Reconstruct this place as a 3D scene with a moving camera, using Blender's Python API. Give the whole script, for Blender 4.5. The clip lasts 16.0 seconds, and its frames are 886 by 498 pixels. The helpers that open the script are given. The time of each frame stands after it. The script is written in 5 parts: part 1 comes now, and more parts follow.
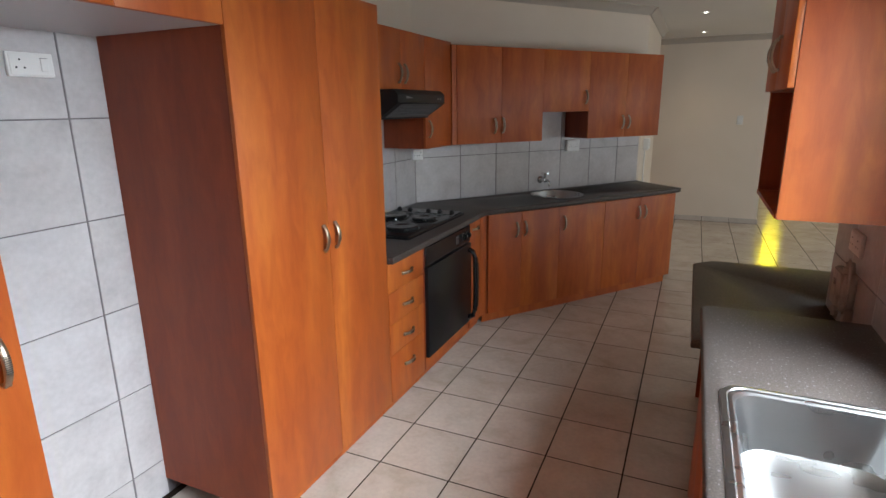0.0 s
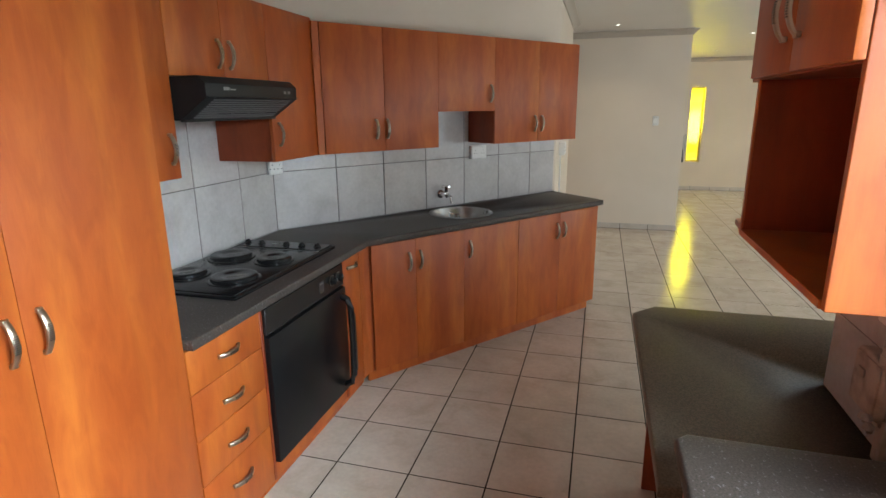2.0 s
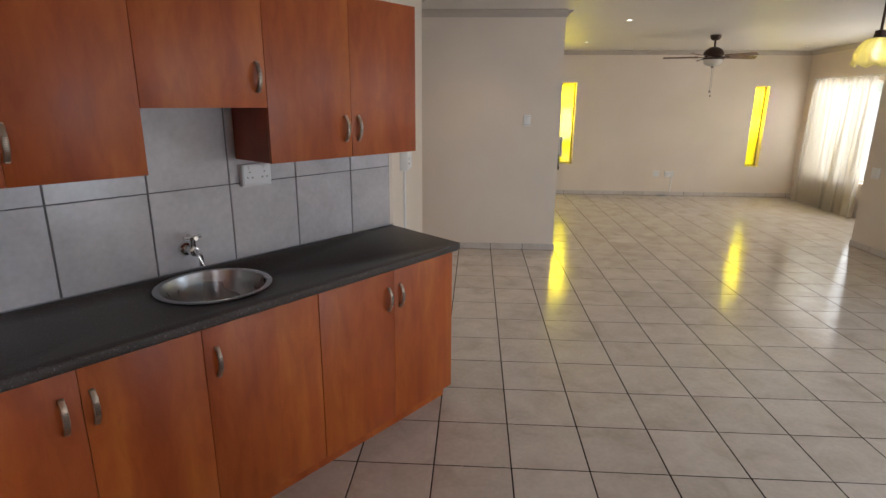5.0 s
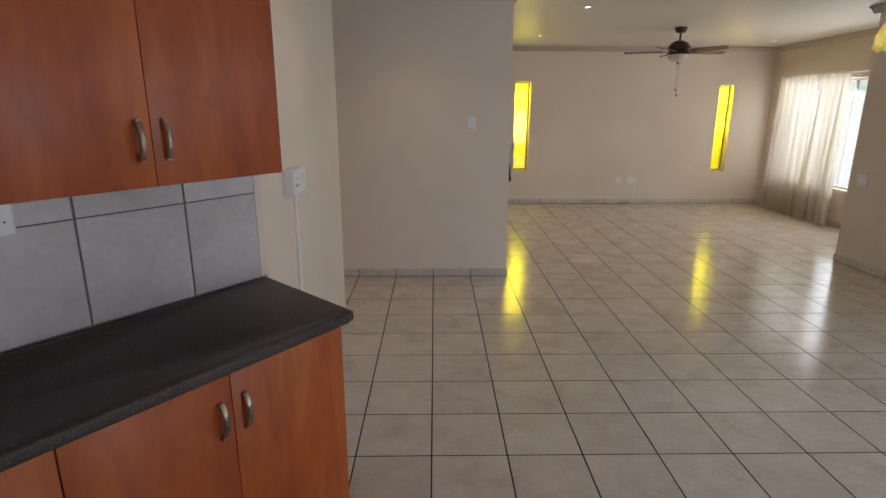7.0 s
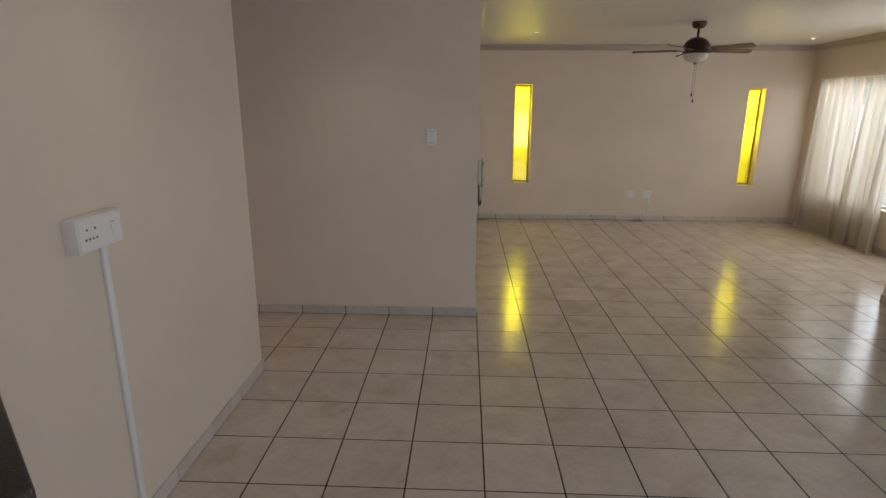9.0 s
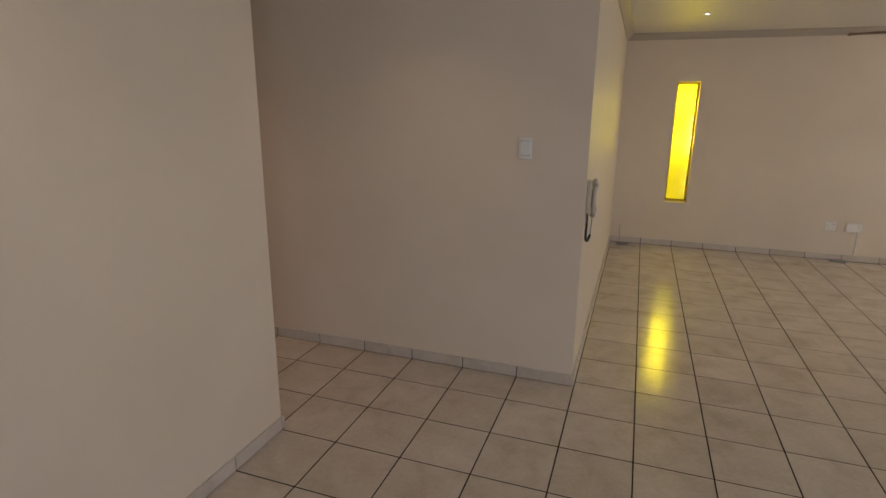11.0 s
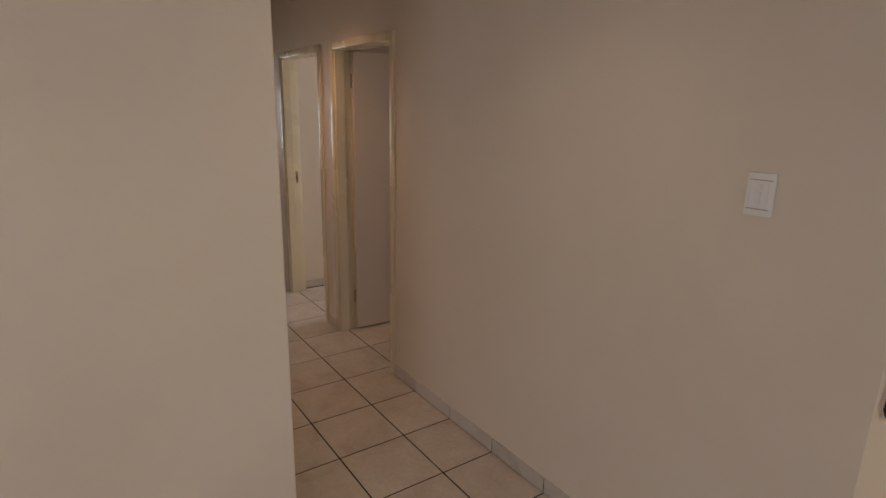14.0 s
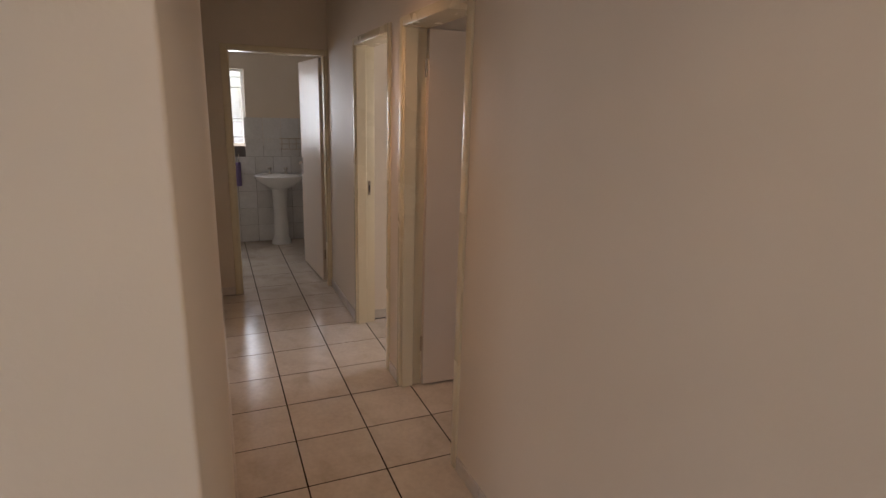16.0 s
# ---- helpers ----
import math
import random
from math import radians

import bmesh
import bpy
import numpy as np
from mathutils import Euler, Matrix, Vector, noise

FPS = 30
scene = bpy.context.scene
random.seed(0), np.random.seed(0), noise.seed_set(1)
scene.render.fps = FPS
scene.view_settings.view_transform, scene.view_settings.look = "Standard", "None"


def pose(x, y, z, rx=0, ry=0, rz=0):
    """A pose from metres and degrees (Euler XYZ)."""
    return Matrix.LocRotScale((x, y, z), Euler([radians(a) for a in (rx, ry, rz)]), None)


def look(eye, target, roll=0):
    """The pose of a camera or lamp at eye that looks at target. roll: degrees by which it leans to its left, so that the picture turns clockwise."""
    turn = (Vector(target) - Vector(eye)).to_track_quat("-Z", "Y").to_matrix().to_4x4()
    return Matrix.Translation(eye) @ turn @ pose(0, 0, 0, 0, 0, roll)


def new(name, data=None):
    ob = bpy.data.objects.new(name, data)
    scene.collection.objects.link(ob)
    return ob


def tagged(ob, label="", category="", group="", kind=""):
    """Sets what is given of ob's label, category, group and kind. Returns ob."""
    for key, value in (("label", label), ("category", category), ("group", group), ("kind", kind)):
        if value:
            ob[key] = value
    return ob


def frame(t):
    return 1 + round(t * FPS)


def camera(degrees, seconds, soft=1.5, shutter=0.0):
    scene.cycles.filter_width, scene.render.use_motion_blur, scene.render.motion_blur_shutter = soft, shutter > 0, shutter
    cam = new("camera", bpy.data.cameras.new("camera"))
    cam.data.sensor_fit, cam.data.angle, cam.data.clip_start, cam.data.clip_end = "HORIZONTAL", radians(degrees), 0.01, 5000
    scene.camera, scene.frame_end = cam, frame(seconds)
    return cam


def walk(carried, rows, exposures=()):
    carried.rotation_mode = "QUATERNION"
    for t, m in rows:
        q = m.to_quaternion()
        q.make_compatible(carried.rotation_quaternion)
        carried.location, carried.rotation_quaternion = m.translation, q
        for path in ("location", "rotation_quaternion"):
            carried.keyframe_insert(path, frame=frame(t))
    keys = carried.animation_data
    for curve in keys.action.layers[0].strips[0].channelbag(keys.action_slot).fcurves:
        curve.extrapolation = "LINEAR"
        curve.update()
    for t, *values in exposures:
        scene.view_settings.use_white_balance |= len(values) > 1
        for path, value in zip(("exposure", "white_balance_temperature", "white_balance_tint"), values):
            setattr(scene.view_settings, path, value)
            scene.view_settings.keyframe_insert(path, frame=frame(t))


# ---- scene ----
cam = camera(78.0, 16.0)
PATH = [
    (0, (-0.03, 0.056, 1.626), (-0.831, 1.82, 1.127), -0.7),
    (0.5, (-0.092, 0.253, 1.624), (-0.849, 2.037, 1.13), -0.6),
    (1, (-0.144, 0.485, 1.613), (-0.836, 2.293, 1.112), -0.6),
    (1.5, (-0.164, 0.748, 1.61), (-0.779, 2.585, 1.111), -0.5),
    (2, (-0.146, 1.039, 1.609), (-0.678, 2.901, 1.109), -0.6),
    (2.5, (-0.151, 1.329, 1.6), (-0.625, 3.205, 1.093), -0.4),
    (3, (-0.192, 1.594, 1.602), (-0.596, 3.484, 1.086), -0.3),
    (3.5, (-0.184, 1.842, 1.602), (-0.485, 3.75, 1.084), -0.3),
    (4, (-0.145, 2.116, 1.633), (-0.367, 4.032, 1.104), 0.2),
    (6.5, (0.127, 3.446, 1.584), (0.13, 5.38, 1.073), -0.1),
    (7, (0.185, 3.673, 1.588), (0.214, 5.606, 1.077), 0.1),
    (7.5, (0.348, 3.863, 1.622), (0.389, 5.795, 1.106), 0.2),
    (8, (0.486, 4.082, 1.628), (0.542, 6.013, 1.112), 0.5),
    (8.5, (0.633, 4.316, 1.628), (0.658, 6.25, 1.118), 0.2),
    (9, (0.77, 4.534, 1.655), (0.692, 6.465, 1.144), 0.3),
    (11.5, (1.188, 5.826, 1.652), (0.382, 7.584, 1.143), 0.6),
    (12, (1.243, 6.072, 1.639), (0.267, 7.742, 1.13), 0.6),
    (12.5, (1.268, 6.344, 1.643), (0.117, 7.899, 1.136), 0.6),
    (13, (1.334, 6.616, 1.626), (0.033, 8.054, 1.135), 1.0),
    (13.5, (1.346, 6.901, 1.645), (-0.125, 8.159, 1.14), 0.9),
    (14, (1.236, 7.103, 1.63), (-0.348, 8.218, 1.132), 1.3),
    (14.5, (1.072, 7.292, 1.618), (-0.59, 8.29, 1.124), 1.7),
    (15, (0.9, 7.518, 1.642), (-0.829, 8.39, 1.14), 1.8),
    (15.5, (0.724, 7.669, 1.616), (-1.045, 8.455, 1.113), 1.7),
    (16, (0.475, 7.747, 1.595), (-1.309, 8.502, 1.099), 1.7),
]
walk(cam, [(t, look(eye, target, roll)) for t, eye, target, roll in PATH],
     exposures=[(0, 0.18, 6200, 7), (1, 0.42, 6100, 4), (2, 0.80, 6100, 2), (3, 1.06, 6200, 7), (4, 0.76, 6150, 10), (6.5, 0.26, 5950, 13), (8, -0.06, 5950, 12), (9, -0.12, 5950, 13),
                (11.5, -0.05, 6550, 15), (12.5, 0.0, 6600, 16), (14, 0.08, 6700, 17), (16, 0.24, 6700, 18)])


# ---- light ----
world = bpy.data.worlds.new("world")
scene.world = world
world.use_nodes = True
wn = world.node_tree
sky = wn.nodes.new("ShaderNodeTexSky")
sky.sky_type = "NISHITA"
sky.sun_disc = False
sky.sun_elevation, sky.sun_rotation = radians(57), radians(188)
wn.links.new(sky.outputs[0], wn.nodes["Background"].inputs[0])
wn.nodes["Background"].inputs[1].default_value = 0.15
sun = new("sun", bpy.data.lights.new("sun", "SUN"))
sun.data.energy, sun.data.angle, sun.data.color = 5.0, radians(0.6), (1.0, 0.95, 0.87)
sun.matrix_world = look((-1.5, -10, 16), (1.5, 0, 0))


def window_light(name, eye, target, w, h, power, color=(0.86, 0.93, 1.0)):
    lamp = new(name, bpy.data.lights.new(name, "AREA"))
    lamp.data.shape, lamp.data.size, lamp.data.size_y = "RECTANGLE", w, h
    lamp.data.energy, lamp.data.color = power, color
    lamp.matrix_world = look(eye, target)
    return lamp


window_light("kitchen_window_light", (1.35, 0.95, 2.36), (-1.3, 0.95, 0.05), 1.8, 1.3, 365)
window_light("kitchen_window_light", (0.80, 0.77, 1.52), (-1.0, 0.77, 1.45), 1.8, 0.88, 8)
window_light("living_window_light", (5.86, 11.0, 1.25), (3, 11.0, 0.2), 2.75, 1.7, 64, (1.0, 0.94, 0.85))
for wx in (1.575, 4.825):
    window_light("yellow_window_light", (wx, 13.20, 1.30), (wx, 11, 0.3), 0.80, 1.75, 5, (1, 1, 1))
    # small added lamps draw the pane's bright upper spot and middle band
    window_light("yellow_window_light", (wx, 12.97, 1.72), (wx, 10, 1.2), 0.16, 0.20, 4.5, (1, 1, 1))
    window_light("yellow_window_light", (wx, 12.95, 1.28), (wx, 10, 1.0), 0.26, 0.05, 4, (1, 1, 1))
window_light("bedroom_window_light", (-0.8, 11.55, 1.5), (-1.5, 9.0, 0.9), 1.4, 1.1, 6, (1.0, 0.9, 0.8))
window_light("store_window_light", (-2.95, 10.9, 1.6), (-2.95, 9.0, 1.0), 0.7, 0.8, 14)
window_light("bathroom_window_light", (-6.42, 7.795, 1.54), (-5, 7.795, 1.54), 0.59, 0.84, 11)
# fill lamps for hall and bench, behind added openings out of view
window_light("dining_window_light", (3.27, 2.65, 0.85), (3.1, 8.0, 0.95), 1.8, 1.1, 37, (0.88, 0.94, 1.0))
window_light("dining_window_light", (4.80, 5.6, 1.5), (1.0, 5.0, -0.8), 1.9, 1.1, 17)


# ---- materials ----
def mat(name, color=(0.5, 0.5, 0.5), rough=0.5, metal=0.0, spec=0.5):
    m = bpy.data.materials.new(name)
    m.use_nodes = True
    b = m.node_tree.nodes["Principled BSDF"]
    b.inputs["Base Color"].default_value = (*color, 1)
    b.inputs["Roughness"].default_value = rough
    b.inputs["Metallic"].default_value = metal
    b.inputs["Specular IOR Level"].default_value = spec
    return m, m.node_tree, b


def noise_of(nt, scale, detail=3.0, stretch=(1, 1, 1), distort=0.0, rough=0.5, rand=0.0):
    tc = nt.nodes.new("ShaderNodeTexCoord")
    mp = nt.nodes.new("ShaderNodeMapping")
    mp.inputs["Scale"].default_value = stretch
    nt.links.new(tc.outputs["Object"], mp.inputs["Vector"])
    if rand:
        oi = nt.nodes.new("ShaderNodeObjectInfo")
        mul = nt.nodes.new("ShaderNodeMath")
        mul.operation = "MULTIPLY"
        mul.inputs[1].default_value = rand
        nt.links.new(oi.outputs["Random"], mul.inputs[0])
        nt.links.new(mul.outputs[0], mp.inputs["Location"])
    n = nt.nodes.new("ShaderNodeTexNoise")
    n.inputs["Scale"].default_value = scale
    n.inputs["Detail"].default_value = detail
    n.inputs["Roughness"].default_value = rough
    n.inputs["Distortion"].default_value = distort
    nt.links.new(mp.outputs[0], n.inputs["Vector"])
    return n


def ramp(nt, fac, stops):
    r = nt.nodes.new("ShaderNodeValToRGB")
    e = r.color_ramp.elements
    while len(e) < len(stops):
        e.new(0.5)
    for el, (p, c) in zip(e, stops):
        el.position, el.color = p, (*c, 1)
    nt.links.new(fac, r.inputs[0])
    return r


def mix(nt, fac, a, b, mode="MIX"):
    m = nt.nodes.new("ShaderNodeMix")
    m.data_type, m.blend_type = "RGBA", mode
    for sock, v in ((m.inputs[0], fac), (m.inputs[6], a), (m.inputs[7], b)):
        if isinstance(v, (int, float)):
            sock.default_value = v
        elif isinstance(v, tuple):
            sock.default_value = (*v, 1)
        else:
            nt.links.new(v, sock)
    return m.outputs[2]


def bump(nt, b, height, strength=0.2, dist=0.01):
    bp = nt.nodes.new("ShaderNodeBump")
    bp.inputs["Strength"].default_value, bp.inputs["Distance"].default_value = strength, dist
    nt.links.new(height, bp.inputs["Height"])
    nt.links.new(bp.outputs[0], b.inputs["Normal"])


def rough_var(nt, b, fac, lo, hi):
    mr = nt.nodes.new("ShaderNodeMapRange")
    mr.inputs[3].default_value, mr.inputs[4].default_value = lo, hi
    nt.links.new(fac, mr.inputs[0])
    nt.links.new(mr.outputs[0], b.inputs["Roughness"])


def plaster(name, base, alt, scale=1.3, r0=0.42, r1=0.62):
    m, nt, b = mat(name, base, 0.55)
    big = noise_of(nt, scale, 4, distort=0.4)
    fine = noise_of(nt, 60, 4)
    nt.links.new(ramp(nt, big.outputs[0], [(0.3, base), (0.7, alt)]).outputs[0], b.inputs["Base Color"])
    rough_var(nt, b, big.outputs[0], r0, r1)
    both = nt.nodes.new("ShaderNodeMath")
    both.operation = "MULTIPLY_ADD"
    both.inputs[1].default_value = 0.25
    nt.links.new(fine.outputs[0], both.inputs[0])
    nt.links.new(noise_of(nt, 9, 3).outputs[0], both.inputs[2])
    bump(nt, b, both.outputs[0], 0.18, 0.012)
    return m


def laminate(name, dark, mid, light, rough=0.33):
    m, nt, b = mat(name, mid, rough, 0.0, 0.45)
    streak = noise_of(nt, 1.5, 3, (5.0, 5.0, 0.55), 0.25, 0.5, 40)
    blotch = noise_of(nt, 8.0, 4, (2.2, 2.2, 0.65), 0.7, 0.55, 25)
    fine = noise_of(nt, 26, 3, (9, 9, 0.8), 0.2, 0.5, 30)
    c1 = ramp(nt, streak.outputs[0], [(0.3, dark), (0.5, mid), (0.72, light)]).outputs[0]
    c2 = ramp(nt, blotch.outputs[0], [(0.36, (0.90, 0.86, 0.84)), (0.64, (1.09, 1.14, 1.16))]).outputs[0]
    c3 = ramp(nt, fine.outputs[0], [(0.35, (0.965, 0.955, 0.945)), (0.6, (1.0, 1.0, 1.0))]).outputs[0]
    c = mix(nt, 1.0, mix(nt, 1.0, c1, c2, "MULTIPLY"), c3, "MULTIPLY")
    nt.links.new(c, b.inputs["Base Color"])
    rough_var(nt, b, blotch.outputs[0], rough - 0.05, rough + 0.1)
    bump(nt, b, fine.outputs[0], 0.05, 0.002)
    return m


WALL = plaster("cream_wall_paint", (0.70, 0.608, 0.503), (0.75, 0.658, 0.553))
CEIL = plaster("ceiling_paint", (0.69, 0.66, 0.615), (0.73, 0.70, 0.655))
# cove colour darkened to carry the shade under the ceiling
CORNICE_SHADED = plaster("cornice_shaded_paint", (0.45, 0.40, 0.34), (0.49, 0.44, 0.38))
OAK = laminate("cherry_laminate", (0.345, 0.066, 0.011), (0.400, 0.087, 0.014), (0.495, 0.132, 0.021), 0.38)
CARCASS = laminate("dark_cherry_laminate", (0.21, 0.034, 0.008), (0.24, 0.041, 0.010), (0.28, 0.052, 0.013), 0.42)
WHITE_MELAMINE, _nt, _b = mat("white_melamine", (0.52, 0.51, 0.52), 0.4)


def worktop_material(name, dark, light, fleck):
    m, nt, b = mat(name, dark, 0.3, 0.0, 0.36)
    n1 = noise_of(nt, 5, 4)
    n2 = noise_of(nt, 120, 3, (1, 0.7, 1))
    n3 = noise_of(nt, 210, 2)
    c = ramp(nt, n1.outputs[0], [(0.3, dark), (0.7, light)]).outputs[0]
    f = ramp(nt, n2.outputs[0], [(0.60, (0, 0, 0)), (0.70, (1, 1, 1))]).outputs[0]
    c = mix(nt, f, c, fleck)
    g = ramp(nt, n3.outputs[0], [(0.35, (0.6, 0.6, 0.6)), (0.65, (1.15, 1.15, 1.15))]).outputs[0]
    nt.links.new(mix(nt, 1.0, c, g, "MULTIPLY"), b.inputs["Base Color"])
    rough_var(nt, b, n1.outputs[0], 0.40, 0.50)
    bump(nt, b, n2.outputs[0], 0.05, 0.002)
    return m


TOP = worktop_material("speckled_worktop", (0.055, 0.044, 0.038), (0.076, 0.062, 0.055), (0.16, 0.145, 0.155))
BENCH_TOP = worktop_material("brown_grey_worktop", (0.112, 0.088, 0.060), (0.130, 0.104, 0.074), (0.14, 0.118, 0.092))


def tile_material(name, base, alt, stain, r0, r1, spec=0.5):
    m, nt, b = mat(name, base, r0, 0.0, spec)
    big = noise_of(nt, 5, 4, distort=0.6, rand=60)
    fine = noise_of(nt, 45, 3, rand=50)
    c = ramp(nt, big.outputs[0], [(0.28, stain), (0.45, base), (0.7, alt)]).outputs[0]
    g = ramp(nt, fine.outputs[0], [(0.3, (0.93, 0.93, 0.93)), (0.7, (1.03, 1.03, 1.03))]).outputs[0]
    c = mix(nt, 1.0, c, g, "MULTIPLY")
    oi = nt.nodes.new("ShaderNodeObjectInfo")
    v = ramp(nt, oi.outputs["Random"], [(0, (0.93, 0.92, 0.91)), (1, (1.03, 1.03, 1.04))]).outputs[0]
    nt.links.new(mix(nt, 1.0, c, v, "MULTIPLY"), b.inputs["Base Color"])
    rough_var(nt, b, big.outputs[0], r0, r1)
    bump(nt, b, big.outputs[0], 0.08, 0.004)
    return m


FLOOR_TILE = tile_material("beige_floor_tile", (0.605, 0.532, 0.452), (0.67, 0.600, 0.52), (0.53, 0.455, 0.37), 0.13, 0.24, 0.75)
WALL_TILE = tile_material("grey_wall_tile", (0.56, 0.535, 0.535), (0.62, 0.595, 0.595), (0.49, 0.465, 0.465), 0.16, 0.26)
DADO_TILE = tile_material("white_wall_tile", (0.70, 0.70, 0.70), (0.74, 0.74, 0.74), (0.66, 0.66, 0.66), 0.14, 0.22)
SKIRT = tile_material("skirting_tile", (0.59, 0.53, 0.475), (0.64, 0.58, 0.525), (0.52, 0.46, 0.40), 0.25, 0.4)
GROUT, gnt, gb = mat("brown_grout", (0.04, 0.026, 0.018), 0.9, 0.0, 0.1)
gnt.links.new(ramp(gnt, noise_of(gnt, 3, 4).outputs[0], [(0.45, (0.013, 0.008, 0.006)), (0.9, (0.05, 0.034, 0.025))]).outputs[0], gb.inputs["Base Color"])
GREY_GROUT = plaster("grey_grout", (0.12, 0.105, 0.105), (0.18, 0.16, 0.16), 4)
STEEL, snt, sb = mat("brushed_steel", (0.43, 0.43, 0.43), 0.28, 1.0)
rough_var(snt, sb, noise_of(snt, 6, 2, (1, 3, 1)).outputs[0], 0.24, 0.33)
HANDLE_METAL, hnt, hb = mat("brushed_nickel", (0.44, 0.36, 0.28), 0.34, 1.0)
CHROME, _, _ = mat("chrome", (0.75, 0.75, 0.75), 0.1, 1.0)
BLACK, bnt, bb = mat("black_enamel", (0.010, 0.010, 0.011), 0.28, 0.0, 0.4)
rough_var(bnt, bb, noise_of(bnt, 6, 3).outputs[0], 0.16, 0.3)
DARK_SLATE, _, _ = mat("dark_slate_plastic", (0.035, 0.035, 0.037), 0.4)
DARK_NICKEL, _, _ = mat("dark_nickel", (0.16, 0.14, 0.12), 0.45, 1.0)
BLACK_GLASS, _, _ = mat("black_oven_glass", (0.007, 0.007, 0.008), 0.30, 0.0, 0.22)
PLATE, _, _ = mat("hotplate_iron", (0.016, 0.016, 0.017), 0.2, 0.3)
GREY_MARK, _, _ = mat("grey_marking", (0.25, 0.25, 0.25), 0.5)
WHITE_PLASTIC, _, _ = mat("white_plastic", (0.80, 0.79, 0.77), 0.32)
DARK_HOLE, _, _ = mat("dark_slot", (0.02, 0.02, 0.02), 0.6)
CABLE_BLACK, _, _ = mat("black_cord", (0.02, 0.02, 0.022), 0.45)
FRAME_CREAM = plaster("cream_enamel", (0.76, 0.67, 0.49), (0.80, 0.71, 0.53), 2, 0.2, 0.34)
DOOR_WHITE = plaster("cream_door_paint", (0.70, 0.59, 0.49), (0.74, 0.63, 0.53), 2, 0.28, 0.42)
CERAMIC, _, _ = mat("white_ceramic", (0.80, 0.80, 0.79), 0.12)
TOWEL, tnt, tb = mat("purple_towel", (0.20, 0.15, 0.30), 0.95)
bump(tnt, tb, noise_of(tnt, 160, 3).outputs[0], 0.6, 0.004)
FAN_DARK, _, _ = mat("dark_bronze", (0.06, 0.035, 0.026), 0.4, 0.6)
BLADE = laminate("fan_blade_wood", (0.13, 0.075, 0.05), (0.17, 0.10, 0.066), (0.21, 0.13, 0.09), 0.45)
WIN_FRAME, _, _ = mat("white_window_frame", (0.72, 0.72, 0.70), 0.4)
OPAL, ont, ob_ = mat("opal_glass", (0.8, 0.76, 0.68), 0.3)
ob_.inputs["Transmission Weight"].default_value = 0.25
BULB, _, bulb = mat("lit_bulb", (1, 1, 1), 0.3)
bulb.inputs["Emission Color"].default_value = (1.0, 0.93, 0.80, 1)
bulb.inputs["Emission Strength"].default_value = 9


def pane_material(name, color, rough, strength):
    m = bpy.data.materials.new(name)
    m.use_nodes = True
    nt = m.node_tree
    nt.nodes.clear()
    out = nt.nodes.new("ShaderNodeOutputMaterial")
    gl = nt.nodes.new("ShaderNodeBsdfTransparent")
    gl.inputs[0].default_value = (*color, 1)
    tr = nt.nodes.new("ShaderNodeBsdfTranslucent")
    tr.inputs[0].default_value = (*color, 1)
    gs = nt.nodes.new("ShaderNodeBsdfGlossy")
    gs.inputs["Roughness"].default_value = 0.05
    m1 = nt.nodes.new("ShaderNodeMixShader")
    m1.inputs[0].default_value = rough
    m2 = nt.nodes.new("ShaderNodeMixShader")
    m2.inputs[0].default_value = 0.05
    nt.links.new(gl.outputs[0], m1.inputs[1])
    nt.links.new(tr.outputs[0], m1.inputs[2])
    nt.links.new(m1.outputs[0], m2.inputs[1])
    nt.links.new(gs.outputs[0], m2.inputs[2])
    nt.links.new(m2.outputs[0], out.inputs[0])
    return m


CLEAR = pane_material("clear_glass", (0.95, 0.97, 0.97), 0.05, 0)
YELLOW = pane_material("yellow_glass", (1.0, 0.90, 0.10), 0.25, 0)


def curtain_material(thin0=0.0, thin1=0.42):
    m = bpy.data.materials.new("sheer_curtain")
    m.use_nodes = True
    nt = m.node_tree
    nt.nodes.clear()
    out = nt.nodes.new("ShaderNodeOutputMaterial")
    df = nt.nodes.new("ShaderNodeBsdfDiffuse")
    df.inputs[0].default_value = (0.78, 0.71, 0.58, 1)
    tr = nt.nodes.new("ShaderNodeBsdfTranslucent")
    tr.inputs[0].default_value = (0.52, 0.49, 0.43, 1)
    tp = nt.nodes.new("ShaderNodeBsdfTransparent")
    a = nt.nodes.new("ShaderNodeMixShader")
    a.inputs[0].default_value = 0.5
    c = nt.nodes.new("ShaderNodeMixShader")
    gather = noise_of(nt, 9, 2, (0, 1, 0.012))
    weave = nt.nodes.new("ShaderNodeMapRange")
    weave.inputs[1].default_value, weave.inputs[2].default_value = 0.50, 0.64
    weave.inputs[3].default_value, weave.inputs[4].default_value = thin0, thin1
    nt.links.new(gather.outputs[0], weave.inputs[0])
    nt.links.new(weave.outputs[0], c.inputs[0])
    nt.links.new(df.outputs[0], a.inputs[1])
    nt.links.new(tr.outputs[0], a.inputs[2])
    nt.links.new(a.outputs[0], c.inputs[1])
    nt.links.new(tp.outputs[0], c.inputs[2])
    nt.links.new(c.outputs[0], out.inputs[0])
    return m


CURTAIN = curtain_material()
AMBER = curtain_material(0.12, 0.3)
AMBER.name = "amber_glass"
for nd in AMBER.node_tree.nodes:
    if nd.type in ("BSDF_DIFFUSE", "BSDF_TRANSLUCENT"):
        nd.inputs[0].default_value = (0.98, 0.90, 0.42, 1)

